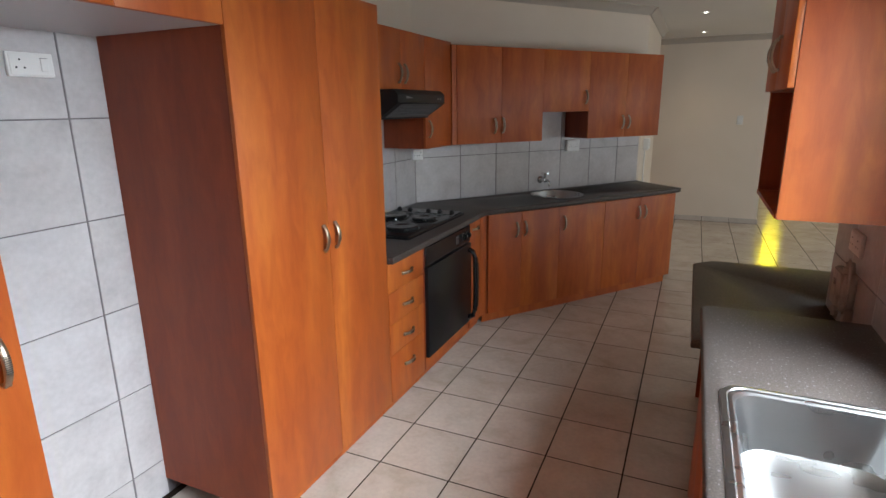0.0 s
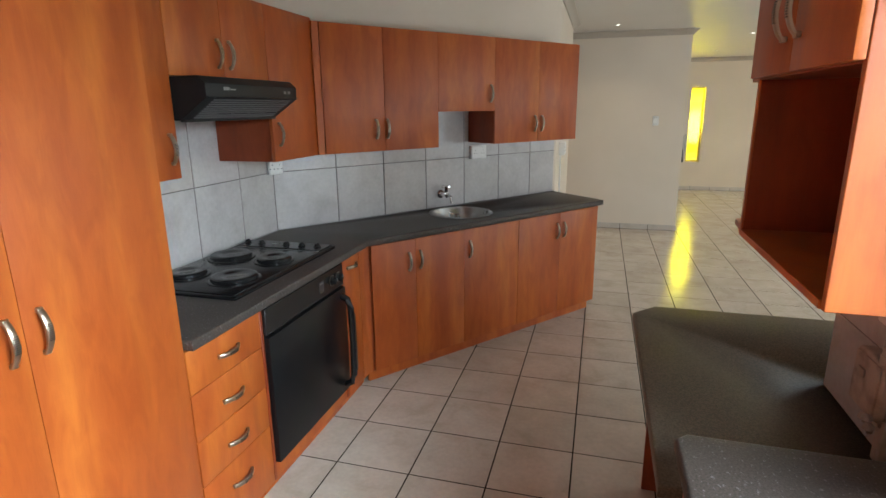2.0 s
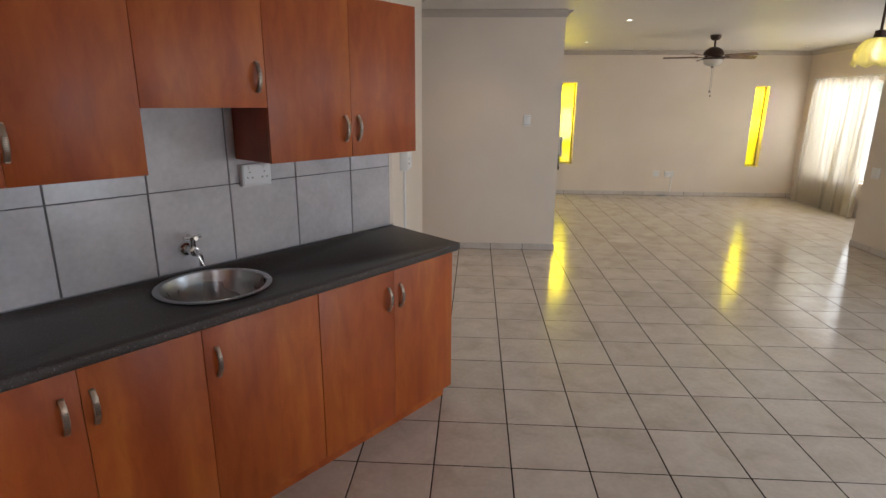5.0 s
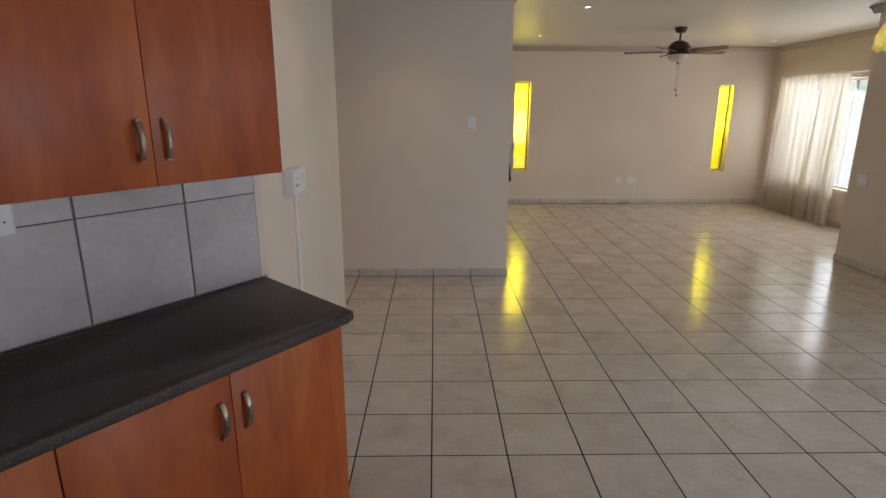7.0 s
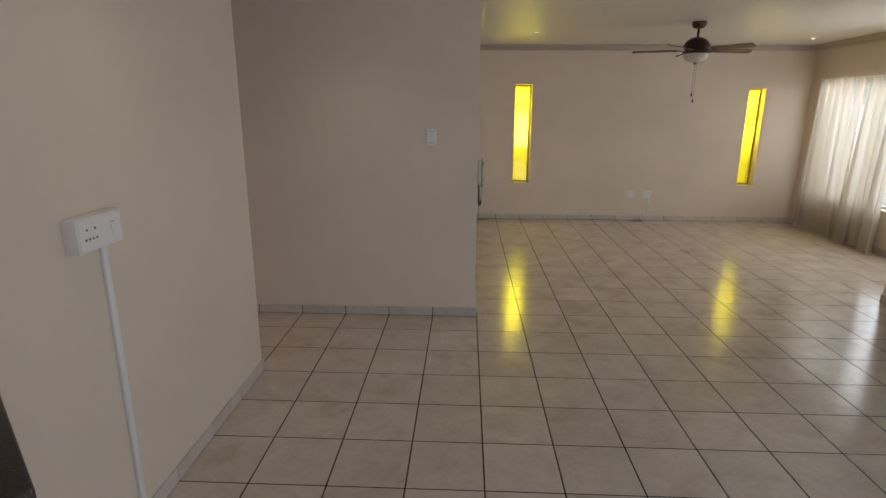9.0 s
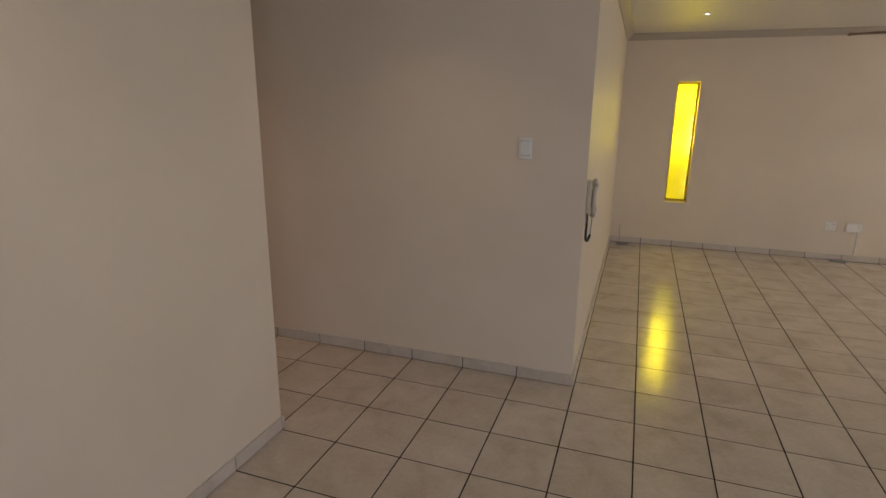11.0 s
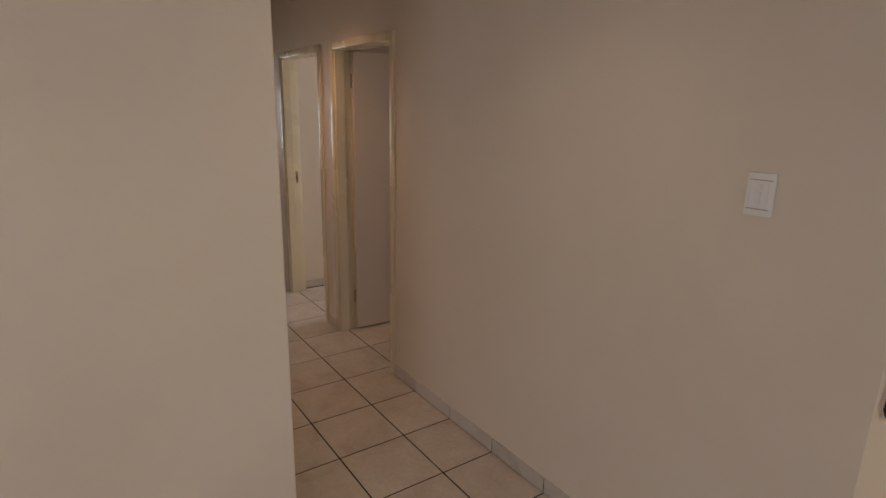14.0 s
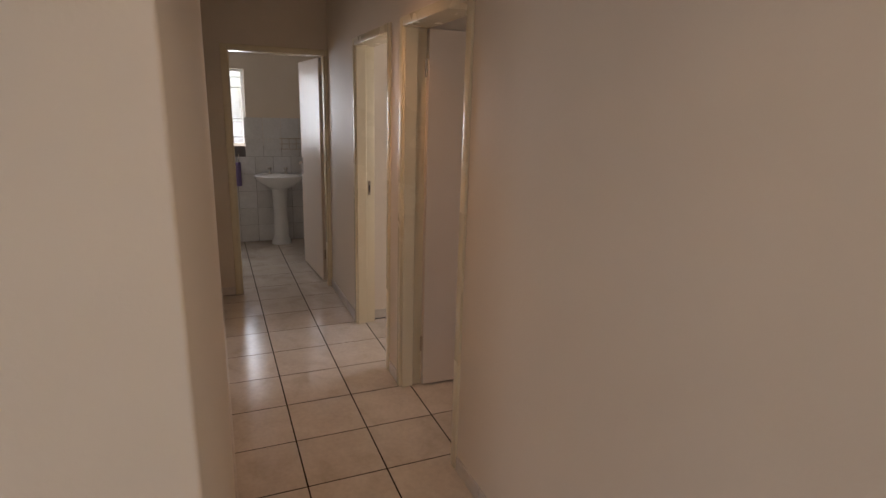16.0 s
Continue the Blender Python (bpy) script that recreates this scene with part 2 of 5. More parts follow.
GROUND, grn, grb = mat("sunlit_paving", (0.26, 0.24, 0.22), 0.9)
grn.links.new(ramp(grn, noise_of(grn, 1.5, 5).outputs[0], [(0.3, (0.20, 0.185, 0.165)), (0.7, (0.31, 0.29, 0.26))]).outputs[0], grb.inputs["Base Color"])
PALE_BACKDROP = plaster("pale_backdrop", (0.72, 0.70, 0.66), (0.78, 0.76, 0.72))


# ---- mesh helpers ----
def box(bm, x0, x1, y0, y1, z0, z1, bevel=0.0, segs=1):
    vs = [bm.verts.new((x, y, z)) for x in (x0, x1) for y in (y0, y1) for z in (z0, z1)]
    fs = [bm.faces.new([vs[i] for i in q]) for q in ((0, 1, 3, 2), (4, 6, 7, 5), (0, 4, 5, 1), (2, 3, 7, 6), (0, 2, 6, 4), (1, 5, 7, 3))]
    if bevel:
        es = list({e for f in fs for e in f.edges})
        bmesh.ops.bevel(bm, geom=es, offset=bevel, segments=segs, affect="EDGES", profile=0.5)


def prism(bm, pts, z0, z1, bevel=0.0, segs=2):
    lo = [bm.verts.new((x, y, z0)) for x, y in pts]
    hi = [bm.verts.new((x, y, z1)) for x, y in pts]
    n = len(pts)
    faces = [bm.faces.new(lo[::-1]), bm.faces.new(hi)]
    faces += [bm.faces.new((lo[i], lo[(i + 1) % n], hi[(i + 1) % n], hi[i])) for i in range(n)]
    bmesh.ops.recalc_face_normals(bm, faces=faces)
    if bevel:
        es = [e for e in {e for v in hi for e in v.link_edges} if all(v in hi for v in e.verts)]
        es += [e for e in {e for v in lo for e in v.link_edges} if all(v in lo for v in e.verts)]
        bmesh.ops.bevel(bm, geom=es, offset=bevel, segments=segs, affect="EDGES", profile=0.5)


def lathe(bm, prof, n=24, cx=0, cy=0, sx=1, sy=1, cap=True):
    rings = []
    for r, z in prof:
        rings.append([bm.verts.new((cx + sx * r * math.cos(2 * math.pi * i / n), cy + sy * r * math.sin(2 * math.pi * i / n), z)) for i in range(n)])
    for a, b in zip(rings, rings[1:]):
        for i in range(n):
            bm.faces.new((a[i], a[(i + 1) % n], b[(i + 1) % n], b[i]))
    if cap and prof[0][0] > 0:
        bm.faces.new(rings[0][::-1])
    if cap and prof[-1][0] > 0:
        bm.faces.new(rings[-1])


def tube(bm, pts, r, n=8, flat=1.0):
    pts = [Vector(p) for p in pts]
    rings = []
    up = Vector((0, 0, 1))
    for i, p in enumerate(pts):
        d = (pts[min(i + 1, len(pts) - 1)] - pts[max(i - 1, 0)]).normalized()
        ref = up if abs(d.dot(up)) < 0.95 else Vector((1, 0, 0))
        s = d.cross(ref).normalized()
        u = s.cross(d).normalized()
        rr = r[i] if isinstance(r, (list, tuple)) else r
        rings.append([bm.verts.new(p + s * math.cos(2 * math.pi * k / n) * rr + u * math.sin(2 * math.pi * k / n) * rr * flat) for k in range(n)])
    for a, b in zip(rings, rings[1:]):
        for i in range(n):
            bm.faces.new((a[i], a[(i + 1) % n], b[(i + 1) % n], b[i]))
    bm.faces.new(rings[0][::-1])
    bm.faces.new(rings[-1])


def rounded(x0, x1, y0, y1, r, n=6):
    out = []
    for cx_, cy_, a0 in ((x1 - r, y1 - r, 0), (x0 + r, y1 - r, 90), (x0 + r, y0 + r, 180), (x1 - r, y0 + r, 270)):
        for i in range(n + 1):
            a = radians(a0 + 90 * i / n)
            out.append((cx_ + r * math.cos(a), cy_ + r * math.sin(a)))
    return out


def loft(bm, loops, cap=True):
    rings = [[bm.verts.new((x, y, z)) for x, y in pts] for pts, z in loops]
    for a, b in zip(rings, rings[1:]):
        for i in range(len(a)):
            j = (i + 1) % len(a)
            bm.faces.new((a[i], a[j], b[j], b[i]))
    if cap:
        bm.faces.new(rings[-1])


def finish(name, bm, material, smooth=True):
    bmesh.ops.recalc_face_normals(bm, faces=bm.faces)
    me = bpy.data.meshes.new(name)
    bm.to_mesh(me)
    bm.free()
    me.materials.append(material)
    if smooth:
        me.polygons.foreach_set("use_smooth", [True] * len(me.polygons))
        me.set_sharp_from_angle(angle=radians(38))
    return me


def part(name, bm, material, parent=None, label="", smooth=True):
    ob = new(name, finish(name, bm, material, smooth))
    ob.parent = parent
    if label:
        ob["label"] = label
    return ob


def part_box(name, dims, material, parent=None, bevel=0.0, label="", segs=1):
    bm = bmesh.new()
    box(bm, *dims, bevel=bevel, segs=segs)
    return part(name, bm, material, parent, label, smooth=bevel > 0)


def thing(name, m, label, category, group=""):
    ob = new(name)
    ob.matrix_world = m
    return tagged(ob, label, category, group)


def structure(name, bm, material, smooth=False):
    return tagged(part(name, bm, material, smooth=smooth), kind="structure")


# ---- plan ----
CEIL_Z = 2.51
FAR_Z = 2.457
RUN = 52.93
ux, uy = math.cos(radians(RUN)), math.sin(radians(RUN))
W0, W1 = (-2.0, 3.88), (-0.51, 5.852)


def wall_mesh(p0, p1, thick, z1=CEIL_Z, openings=(), z0=-0.03):
    """A wall whose room face runs from p0 to p1 and whose body lies to the left of it. Openings: (start, end, bottom, top)."""
    bm = bmesh.new()
    v = Vector(p1) - Vector(p0)
    length = v.length
    cuts = sorted({0.0, length, *[a for o in openings for a in o[:2]]})
    for a, b in zip(cuts, cuts[1:]):
        hole = [o for o in openings if o[0] <= a + 1e-6 and b <= o[1] + 1e-6]
        if not hole:
            box(bm, a, b, 0, thick, z0, z1)
        else:
            if hole[0][2] > 0.01:
                box(bm, a, b, 0, thick, z0, hole[0][2])
            if hole[0][3] < z1:
                box(bm, a, b, 0, thick, hole[0][3], z1)
    bmesh.ops.remove_doubles(bm, verts=bm.verts, dist=1e-5)
    ang = math.atan2(v.y, v.x)
    bmesh.ops.transform(bm, matrix=Matrix.Translation((*p0, 0)) @ Matrix.Rotation(ang, 4, "Z"), verts=bm.verts)
    return bm


# floor and outside ground
bm = bmesh.new()
box(bm, -6.5, 5.8, -1.9, 12.9, -0.25, -0.0011)
floor = structure("floor", bm, GROUT)
bm = bmesh.new()
box(bm, -60, 60, -60, 60, -0.6, -0.3)
structure("ground", bm, GROUND)
# pale backdrop added so that the windows look out on something bright
bm = bmesh.new()
box(bm, 9.5, 9.7, -6, 20, -0.3, 1.7)
box(bm, -6, 9.5, 17.0, 17.2, -0.3, 1.7)
structure("garden_wall", bm, PALE_BACKDROP)

# walls
structure("wall_hob", wall_mesh((-2.0, -1.6), (-2.0, 4.03), 0.15), WALL)
wall_sink = structure("wall_sink", wall_mesh(W0, W1, 0.15), WALL)
bm = bmesh.new()
prism(bm, [(-0.51, 5.852), (-0.51, 7.685), (-1.10, 7.738), (-4.30, 7.74), (-4.30, 7.60), (-0.66, 7.60), (-0.66, 5.852)], -0.03, CEIL_Z)
es = [e for e in bm.edges if all(abs(v.co.x + 0.51) < 1e-4 and abs(v.co.y - 7.685) < 1e-4 for v in e.verts)]
bmesh.ops.bevel(bm, geom=es, offset=0.009, segments=4, affect="EDGES", profile=0.5)
structure("wall_corridor", bm, WALL, True)
structure("wall_bathroom_door", wall_mesh((-4.30, 7.60), (-4.30, 8.80), 0.12, openings=[(0.29, 1.07, 0, 2.0)]), WALL)
bm = wall_mesh((-4.42, 8.68), (0.86, 8.68), 0.12, openings=[(1.07, 1.86, 0, 2.0), (2.10, 2.89, 0, 2.0)])
structure("wall_hall", bm, WALL)
structure("wall_living_west", wall_mesh((0.86, 8.80), (0.86, 12.65), 0.12), WALL)
structure("wall_far", wall_mesh((0.70, 12.65), (5.75, 12.65), 0.24, openings=[(0.752, 1.0, 0.54, 1.935), (4.012, 4.24, 0.53, 1.888)]), WALL)
structure("wall_window", wall_mesh((5.55, 12.65), (5.55, 9.05), 0.2, openings=[(0.35, 2.95, 0.5, 1.93)]), WALL)
# opening added to let in the east fill lamp
structure("wall_dining_east", wall_mesh((4.42, 9.2), (4.42, 2.72), 0.15, openings=[(2.6, 4.6, 0.9, 2.0)]), WALL)
bm = bmesh.new()
box(bm, 4.57, 5.55, 9.05, 9.2, -0.03, CEIL_Z)
structure("wall_living_return", bm, WALL)
# unseen doorway likewise added, for the south fill lamp
structure("wall_dining_south", wall_mesh((4.57, 2.72), (0.73, 2.72), 0.15, openings=[(0.35, 2.25, 0.0, 2.05)]), WALL)
structure("wall_kitchen_right", wall_mesh((0.58, 2.87), (0.58, -1.6), 0.15, openings=[(1.15, 3.05, 1.05, 2.0)]), WALL)
structure("wall_kitchen_back", wall_mesh((0.73, -1.6), (-2.15, -1.6), 0.15), WALL)
# rooms behind the corridor
structure("wall_bathroom_back", wall_mesh((-6.24, 7.0), (-6.24, 9.3), 0.15, openings=[(0.5, 1.125, 1.12, 1.96)]), WALL)
structure("wall_bathroom_side", wall_mesh((-4.42, 7.0), (-6.39, 7.0), 0.12), WALL)
structure("wall_bathroom_end", wall_mesh((-6.39, 9.2), (-4.42, 9.2), 0.12), WALL)
bm = bmesh.new()
box(bm, -4.42, -4.30, 6.88, 7.60, -0.03, CEIL_Z)
box(bm, -4.42, -4.30, 8.80, 9.32, -0.03, CEIL_Z)
structure("wall_bathroom_inner", bm, WALL)
structure("wall_store_west", wall_mesh((-3.40, 8.80), (-3.40, 11.0), 0.1), WALL)
structure("wall_store_east", wall_mesh((-2.45, 11.0), (-2.45, 8.80), 0.05), WALL)
structure("wall_store_north", wall_mesh((-3.5, 11.0), (-2.40, 11.0), 0.12, openings=[(0.2, 0.9, 1.1, 2.0)]), WALL)
structure("wall_bedroom_north", wall_mesh((-2.45, 11.6), (0.74, 11.6), 0.12, openings=[(0.95, 2.35, 0.9, 2.0)]), WALL)
structure("wall_bedroom_west", wall_mesh((-2.40, 11.6), (-2.40, 11.0), 0.05), WALL)
bm = bmesh.new()
lo = [bm.verts.new(p) for p in ((-6.5, -1.8, CEIL_Z), (5.8, -1.8, CEIL_Z), (5.8, 8.7, CEIL_Z), (5.8, 12.9, FAR_Z - 0.0035), (-6.5, 12.9, FAR_Z - 0.0035), (-6.5, 8.7, CEIL_Z))]
hi = [bm.verts.new((v.co.x, v.co.y, CEIL_Z + 0.12)) for v in lo]
for q in ((lo[0], lo[1], lo[2], lo[5]), (lo[5], lo[2], lo[3], lo[4]), (hi[0], hi[1], hi[2], hi[5]), (hi[5], hi[2], hi[3], hi[4])):
    bm.faces.new(q)
for i in range(6):
    bm.faces.new((lo[i], lo[(i + 1) % 6], hi[(i + 1) % 6], hi[i]))
structure("ceiling", bm, CEIL)


def ceil_at(y):
    """The ceiling sinks a little towards the far wall of the living room."""
    return CEIL_Z + (FAR_Z - CEIL_Z) * max(0.0, (y - 8.7) / (12.65 - 8.7))


def cornice(p0, p1, size=0.07):
    """A cove along a wall's top, its wall face running from p0 to p1 with the room on the right."""
    bm = bmesh.new()
    v = Vector(p1) - Vector(p0)
    prof = [(0, -size), (-0.012, -size), (-0.018, -size + 0.012), (-0.03, -0.04), (-0.05, -0.02), (-size, -0.012), (-size, 0.002), (0, 0.002)]
    a = [bm.verts.new((0, y, z + ceil_at(p0[1]))) for y, z in prof]
    b = [bm.verts.new((v.length, y, z + ceil_at(p1[1]))) for y, z in prof]
    n = len(prof)
    for i in range(n):
        bm.faces.new((a[i], a[(i + 1) % n], b[(i + 1) % n], b[i]))
    bm.faces.new(a[::-1])
    bm.faces.new(b)
    bmesh.ops.transform(bm, matrix=Matrix.Translation((*p0, 0)) @ Matrix.Rotation(math.atan2(v.y, v.x), 4, "Z"), verts=bm.verts)
    return structure("cornice", bm, CORNICE_SHADED, True)


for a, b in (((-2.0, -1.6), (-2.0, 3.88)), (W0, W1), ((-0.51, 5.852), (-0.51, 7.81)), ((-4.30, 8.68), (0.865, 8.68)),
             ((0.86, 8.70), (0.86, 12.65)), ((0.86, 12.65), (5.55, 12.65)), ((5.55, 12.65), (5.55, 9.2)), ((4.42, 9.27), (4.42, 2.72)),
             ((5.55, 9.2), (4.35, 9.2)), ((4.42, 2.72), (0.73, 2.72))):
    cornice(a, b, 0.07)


# ---- windows and doors ----
def small_window(name, x0, x1, z0, z1):
    """A narrow fixed light of yellow glass, set deep in the far wall."""
    ob = part_box(name, (x0, x1, 12.775, 12.80, z0, z0 + 0.022), YELLOW_FRAME, None)
    tagged(ob, kind="structure")
    part_box("frame_side", (x0, x0 + 0.016, 12.775, 12.80, z0 + 0.022, z1 - 0.022), YELLOW_FRAME, ob)
    part_box("frame_side", (x1 - 0.016, x1, 12.775, 12.80, z0 + 0.022, z1 - 0.022), YELLOW_FRAME, ob)
    part_box("frame_top", (x0, x1, 12.775, 12.80, z1 - 0.022, z1), YELLOW_FRAME, ob)
    part_box("pane", (x0 + 0.014, x1 - 0.014, 12.785, 12.79, z0 + 0.02, z1 - 0.02), YELLOW, ob)
    for a, b in ((x0 + 0.016, x0 + 0.022), (x1 - 0.022, x1 - 0.016)):
        part_box("pane_beading", (a, b, 12.77, 12.776, z0 + 0.022, z1 - 0.022), DARK_HOLE, ob)
    for a, b in ((z0 + 0.022, z0 + 0.028), (z1 - 0.028, z1 - 0.022)):
        part_box("pane_beading", (x0 + 0.022, x1 - 0.022, 12.77, 12.776, a, b), DARK_HOLE, ob)


YELLOW_FRAME, _, _ = mat("yellow_window_frame", (0.62, 0.46, 0.03), 0.45)
small_window("window_yellow_1", 1.452, 1.70, 0.54, 1.935)
small_window("window_yellow_2", 4.712, 4.94, 0.53, 1.888)


def framed_window(name, origin, rz, w, z0, z1, cols, material, bars=()):
    """A metal window in an opening; local x along the wall, y into the wall."""
    root = new(name)
    root.matrix_world = Matrix.Translation((*origin, 0)) @ Matrix.Rotation(radians(rz), 4, "Z")
    tagged(root, kind="structure")
    bm = bmesh.new()
    t = 0.03
    box(bm, 0, w, 0, 0.04, z0, z0 + t)
    box(bm, 0, w, 0, 0.04, z1 - t, z1)
    box(bm, 0, t, 0, 0.04, z0 + t, z1 - t)
    box(bm, w - t, w, 0, 0.04, z0 + t, z1 - t)
    part("window_frame", bm, material, root)
    step = (w - 2 * t) / cols
    for i in range(1, cols):
        part_box("mullion", (t + i * step - 0.012, t + i * step + 0.012, 0.002, 0.038, z0 + t, z1 - t), material, root)
    for i in range(cols):
        p = part_box("pane", (t + i * step + 0.012, t + (i + 1) * step - 0.012, 0.017, 0.022, z0 + t, z1 - t), CLEAR, root)
        p.visible_shadow = False
    for bx0, bx1, bz0, bz1 in bars:
        part_box("burglar_bar", (bx0, bx1, -0.035, -0.027, bz0, bz1), material, root)
    return root


framed_window("window_living", (5.65, 12.30), -90, 2.6, 0.5, 1.93, 2, WIN_FRAME)
# unseen window, added round the east fill lamp
framed_window("window_dining", (4.50, 6.6), -90, 2.0, 0.9, 2.0, 3, WIN_FRAME)
framed_window("window_kitchen", (0.66, 1.72), -90, 1.9, 1.05, 2.0, 3, WIN_FRAME)
bars = [(0.03, 0.595, z - 0.005, z + 0.005) for z in (1.22, 1.42, 1.76, 1.87)] + [(0.40, 0.41, 1.22, 1.42), (0.36, 0.37, 1.42, 1.76), (0.44, 0.45, 1.22, 1.42), (0.40, 0.41, 1.76, 1.87)]
framed_window("window_bathroom", (-6.30, 7.5), 90, 0.625, 1.12, 1.96, 1, WIN_FRAME, bars)


def door_frame(name, origin, rz, w, h, depth):
    """A pressed-steel frame round a doorway; local x along the wall, y through it from the near face at 0."""
    root = new(name)
    root.matrix_world = Matrix.Translation((*origin, 0)) @ Matrix.Rotation(radians(rz), 4, "Z")
    tagged(root, kind="structure")
    f = 0.035
    for x0, x1, s in ((-f, 0.012, 1), (w - 0.012, w + f, -1)):
        bm = bmesh.new()
        box(bm, x0, x1, -0.012, depth + 0.012, 0, h + f, 0.005, 2)
        part("jamb", bm, FRAME_CREAM, root)
        bm = bmesh.new()
        a, b = sorted((x1 if s > 0 else x0, (x1 if s > 0 else x0) + s * 0.014))
        box(bm, a, b, 0.0, depth - 0.05, 0, h - 0.012, 0.003)
        part("door_stop", bm, FRAME_CREAM, root)
    bm = bmesh.new()
    box(bm, 0.012, w - 0.012, -0.012, depth + 0.012, h - 0.012, h + f, 0.005, 2)
    part("frame_head", bm, FRAME_CREAM, root)
    return root


door_frame("door_frame_bedroom", (-2.32, 8.68), 0, 0.79, 2.0, 0.12)
f2 = door_frame("door_frame_store", (-3.35, 8.68), 0, 0.79, 2.0, 0.12)
part_box("strike_plate", (0.012, 0.016, 0.082, 0.10, 0.98, 1.08), HANDLE_METAL, f2)
part_box("strike_hole", (0.016, 0.018, 0.086, 0.095, 1.0, 1.05), DARK_HOLE, f2)
door_frame("door_frame_bathroom", (-4.30, 7.89), 90, 0.78, 2.0, 0.12)


def lever(parent, x, y0, s):
    bm = bmesh.new()
    box(bm, x - 0.02, x + 0.02, min(y0, y0 + s * 0.006), max(y0, y0 + s * 0.006), 0.93, 1.09, 0.002)
    part("handle_plate", bm, CHROME, parent)
    bm = bmesh.new()
    tube(bm, [(x, y0, 1.04), (x, y0 + s * 0.045, 1.04), (x - 0.02, y0 + s * 0.052, 1.04), (x - 0.10, y0 + s * 0.052, 1.035)], 0.008)
    part("door_handle", bm, CHROME, parent, "chrome lever handle")


def door_leaf(name, m, w, label, handle=True):
    root = thing(name, m, label, "door")
    bm = bmesh.new()
    box(bm, 0, w, 0, 0.04, 0.012, 1.985, 0.003)
    part("leaf", bm, DOOR_WHITE, root)
    for z in (0.22, 1.75):
        bm = bmesh.new()
        tube(bm, [(-0.006, 0.02, z), (-0.006, 0.02, z + 0.09)], 0.007)
        part("hinge", bm, HANDLE_METAL, root)
    if handle:
        lever(root, w - 0.06, 0.04, 1)
        lever(root, w - 0.06, 0.0, -1)
    return root


door_leaf("door_bathroom", Matrix.Translation((-4.43, 8.665, 0)) @ Matrix.Rotation(radians(184), 4, "Z"), 0.76, "cream painted flush door standing open into the bathroom", True)
door_leaf("door_bedroom", Matrix.Translation((-2.27, 8.80, 0)) @ Matrix.Rotation(radians(88), 4, "Z"), 0.76, "cream painted flush door standing open off the corridor", False)


# ---- kitchen ----
def bow_handle(parent, x, z, y=0.0, horizontal=False, length=0.112):
    """A bowed bar handle with flattened feet, on a door face at y that looks towards -y."""
    bm = bmesh.new()
    n = 12
    rings = []
    for i in range(n + 1):
        u = -1 + 2 * i / n
        out = 0.005 + 0.021 * (1 - u * u) ** 0.8
        a = u * length / 2
        w = 0.0088 + 0.0012 * (1 - u * u)
        th = 0.0055
        ring = []
        for dw, dt in ((-w, -th * 0.5), (-w * 0.85, th * 0.45), (-w * 0.4, th), (w * 0.4, th), (w * 0.85, th * 0.45), (w, -th * 0.5)):
            ring.append(bm.verts.new((a, y - out - dt, dw) if horizontal else (dw, y - out - dt, a)))
        rings.append(ring)
    for a, b in zip(rings, rings[1:]):
        for k in range(6):
            bm.faces.new((a[k], a[(k + 1) % 6], b[(k + 1) % 6], b[k]))
    bm.faces.new(rings[0][::-1])
    bm.faces.new(rings[-1])
    for s in (-1, 1):
        c = s * length / 2 * 0.94
        if horizontal:
            box(bm, c - 0.006, c + 0.006, y - 0.012, y, -0.008, 0.008, 0.002)
        else:
            box(bm, -0.008, 0.008, y - 0.012, y, c - 0.006, c + 0.006, 0.002)
    bmesh.ops.translate(bm, verts=bm.verts, vec=(x, 0, z))
    h = part("handle", bm, HANDLE_METAL, parent, "brushed nickel bow handle")
    bm = bmesh.new()
    for i in range(9):
        c = (-0.5 + i / 8) * length * 0.36
        o = y - 0.005 - 0.021 * (1 - (2 * c / length) ** 2) ** 0.8 - 0.0055
        if horizontal:
            box(bm, x + c - 0.0012, x + c + 0.0012, o - 0.001, o + 0.002, z - 0.0066, z + 0.0066)
        else:
            box(bm, x - 0.0066, x + 0.0066, o - 0.001, o + 0.002, z + c - 0.0012, z + c + 0.0012)
    part("grip_ribs", bm, DARK_NICKEL, h, "darker ribbed grip")
    return h




def cabinet(name, origin, rz, w, d, z0, z1, doors, label, group="", plinth=0.0, left_gap=0.002, category="kitchen cabinet"):
    """A fitted unit: local x along its front, y into the wall. doors: (x0, x1, z0, z1, handle x, handle z, horizontal)."""
    root = thing(name, Matrix.Translation((*origin, 0)) @ Matrix.Rotation(radians(rz), 4, "Z"), label, category, group)
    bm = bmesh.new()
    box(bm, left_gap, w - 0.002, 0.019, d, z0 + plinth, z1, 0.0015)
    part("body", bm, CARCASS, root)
    if plinth:
        part_box("plinth", (left_gap, w - 0.002, 0.058, 0.074, z0, z0 + plinth - 0.002), OAK, root)
    for x0, x1, a, b, hx, hz, hor in doors:
        bm = bmesh.new()
        box(bm, x0 + 0.0009, x1 - 0.0009, 0.0, 0.018, a, b, 0.0014, 2)
        drawer = hor and (b - a) < 0.3
        door = part("drawer_front" if drawer else "door", bm, OAK, root)
        if hx is not None:
            bow_handle(door, hx, hz, 0.0, hor)
    return root


LB = "orange cherry laminate"
HX = -1.388
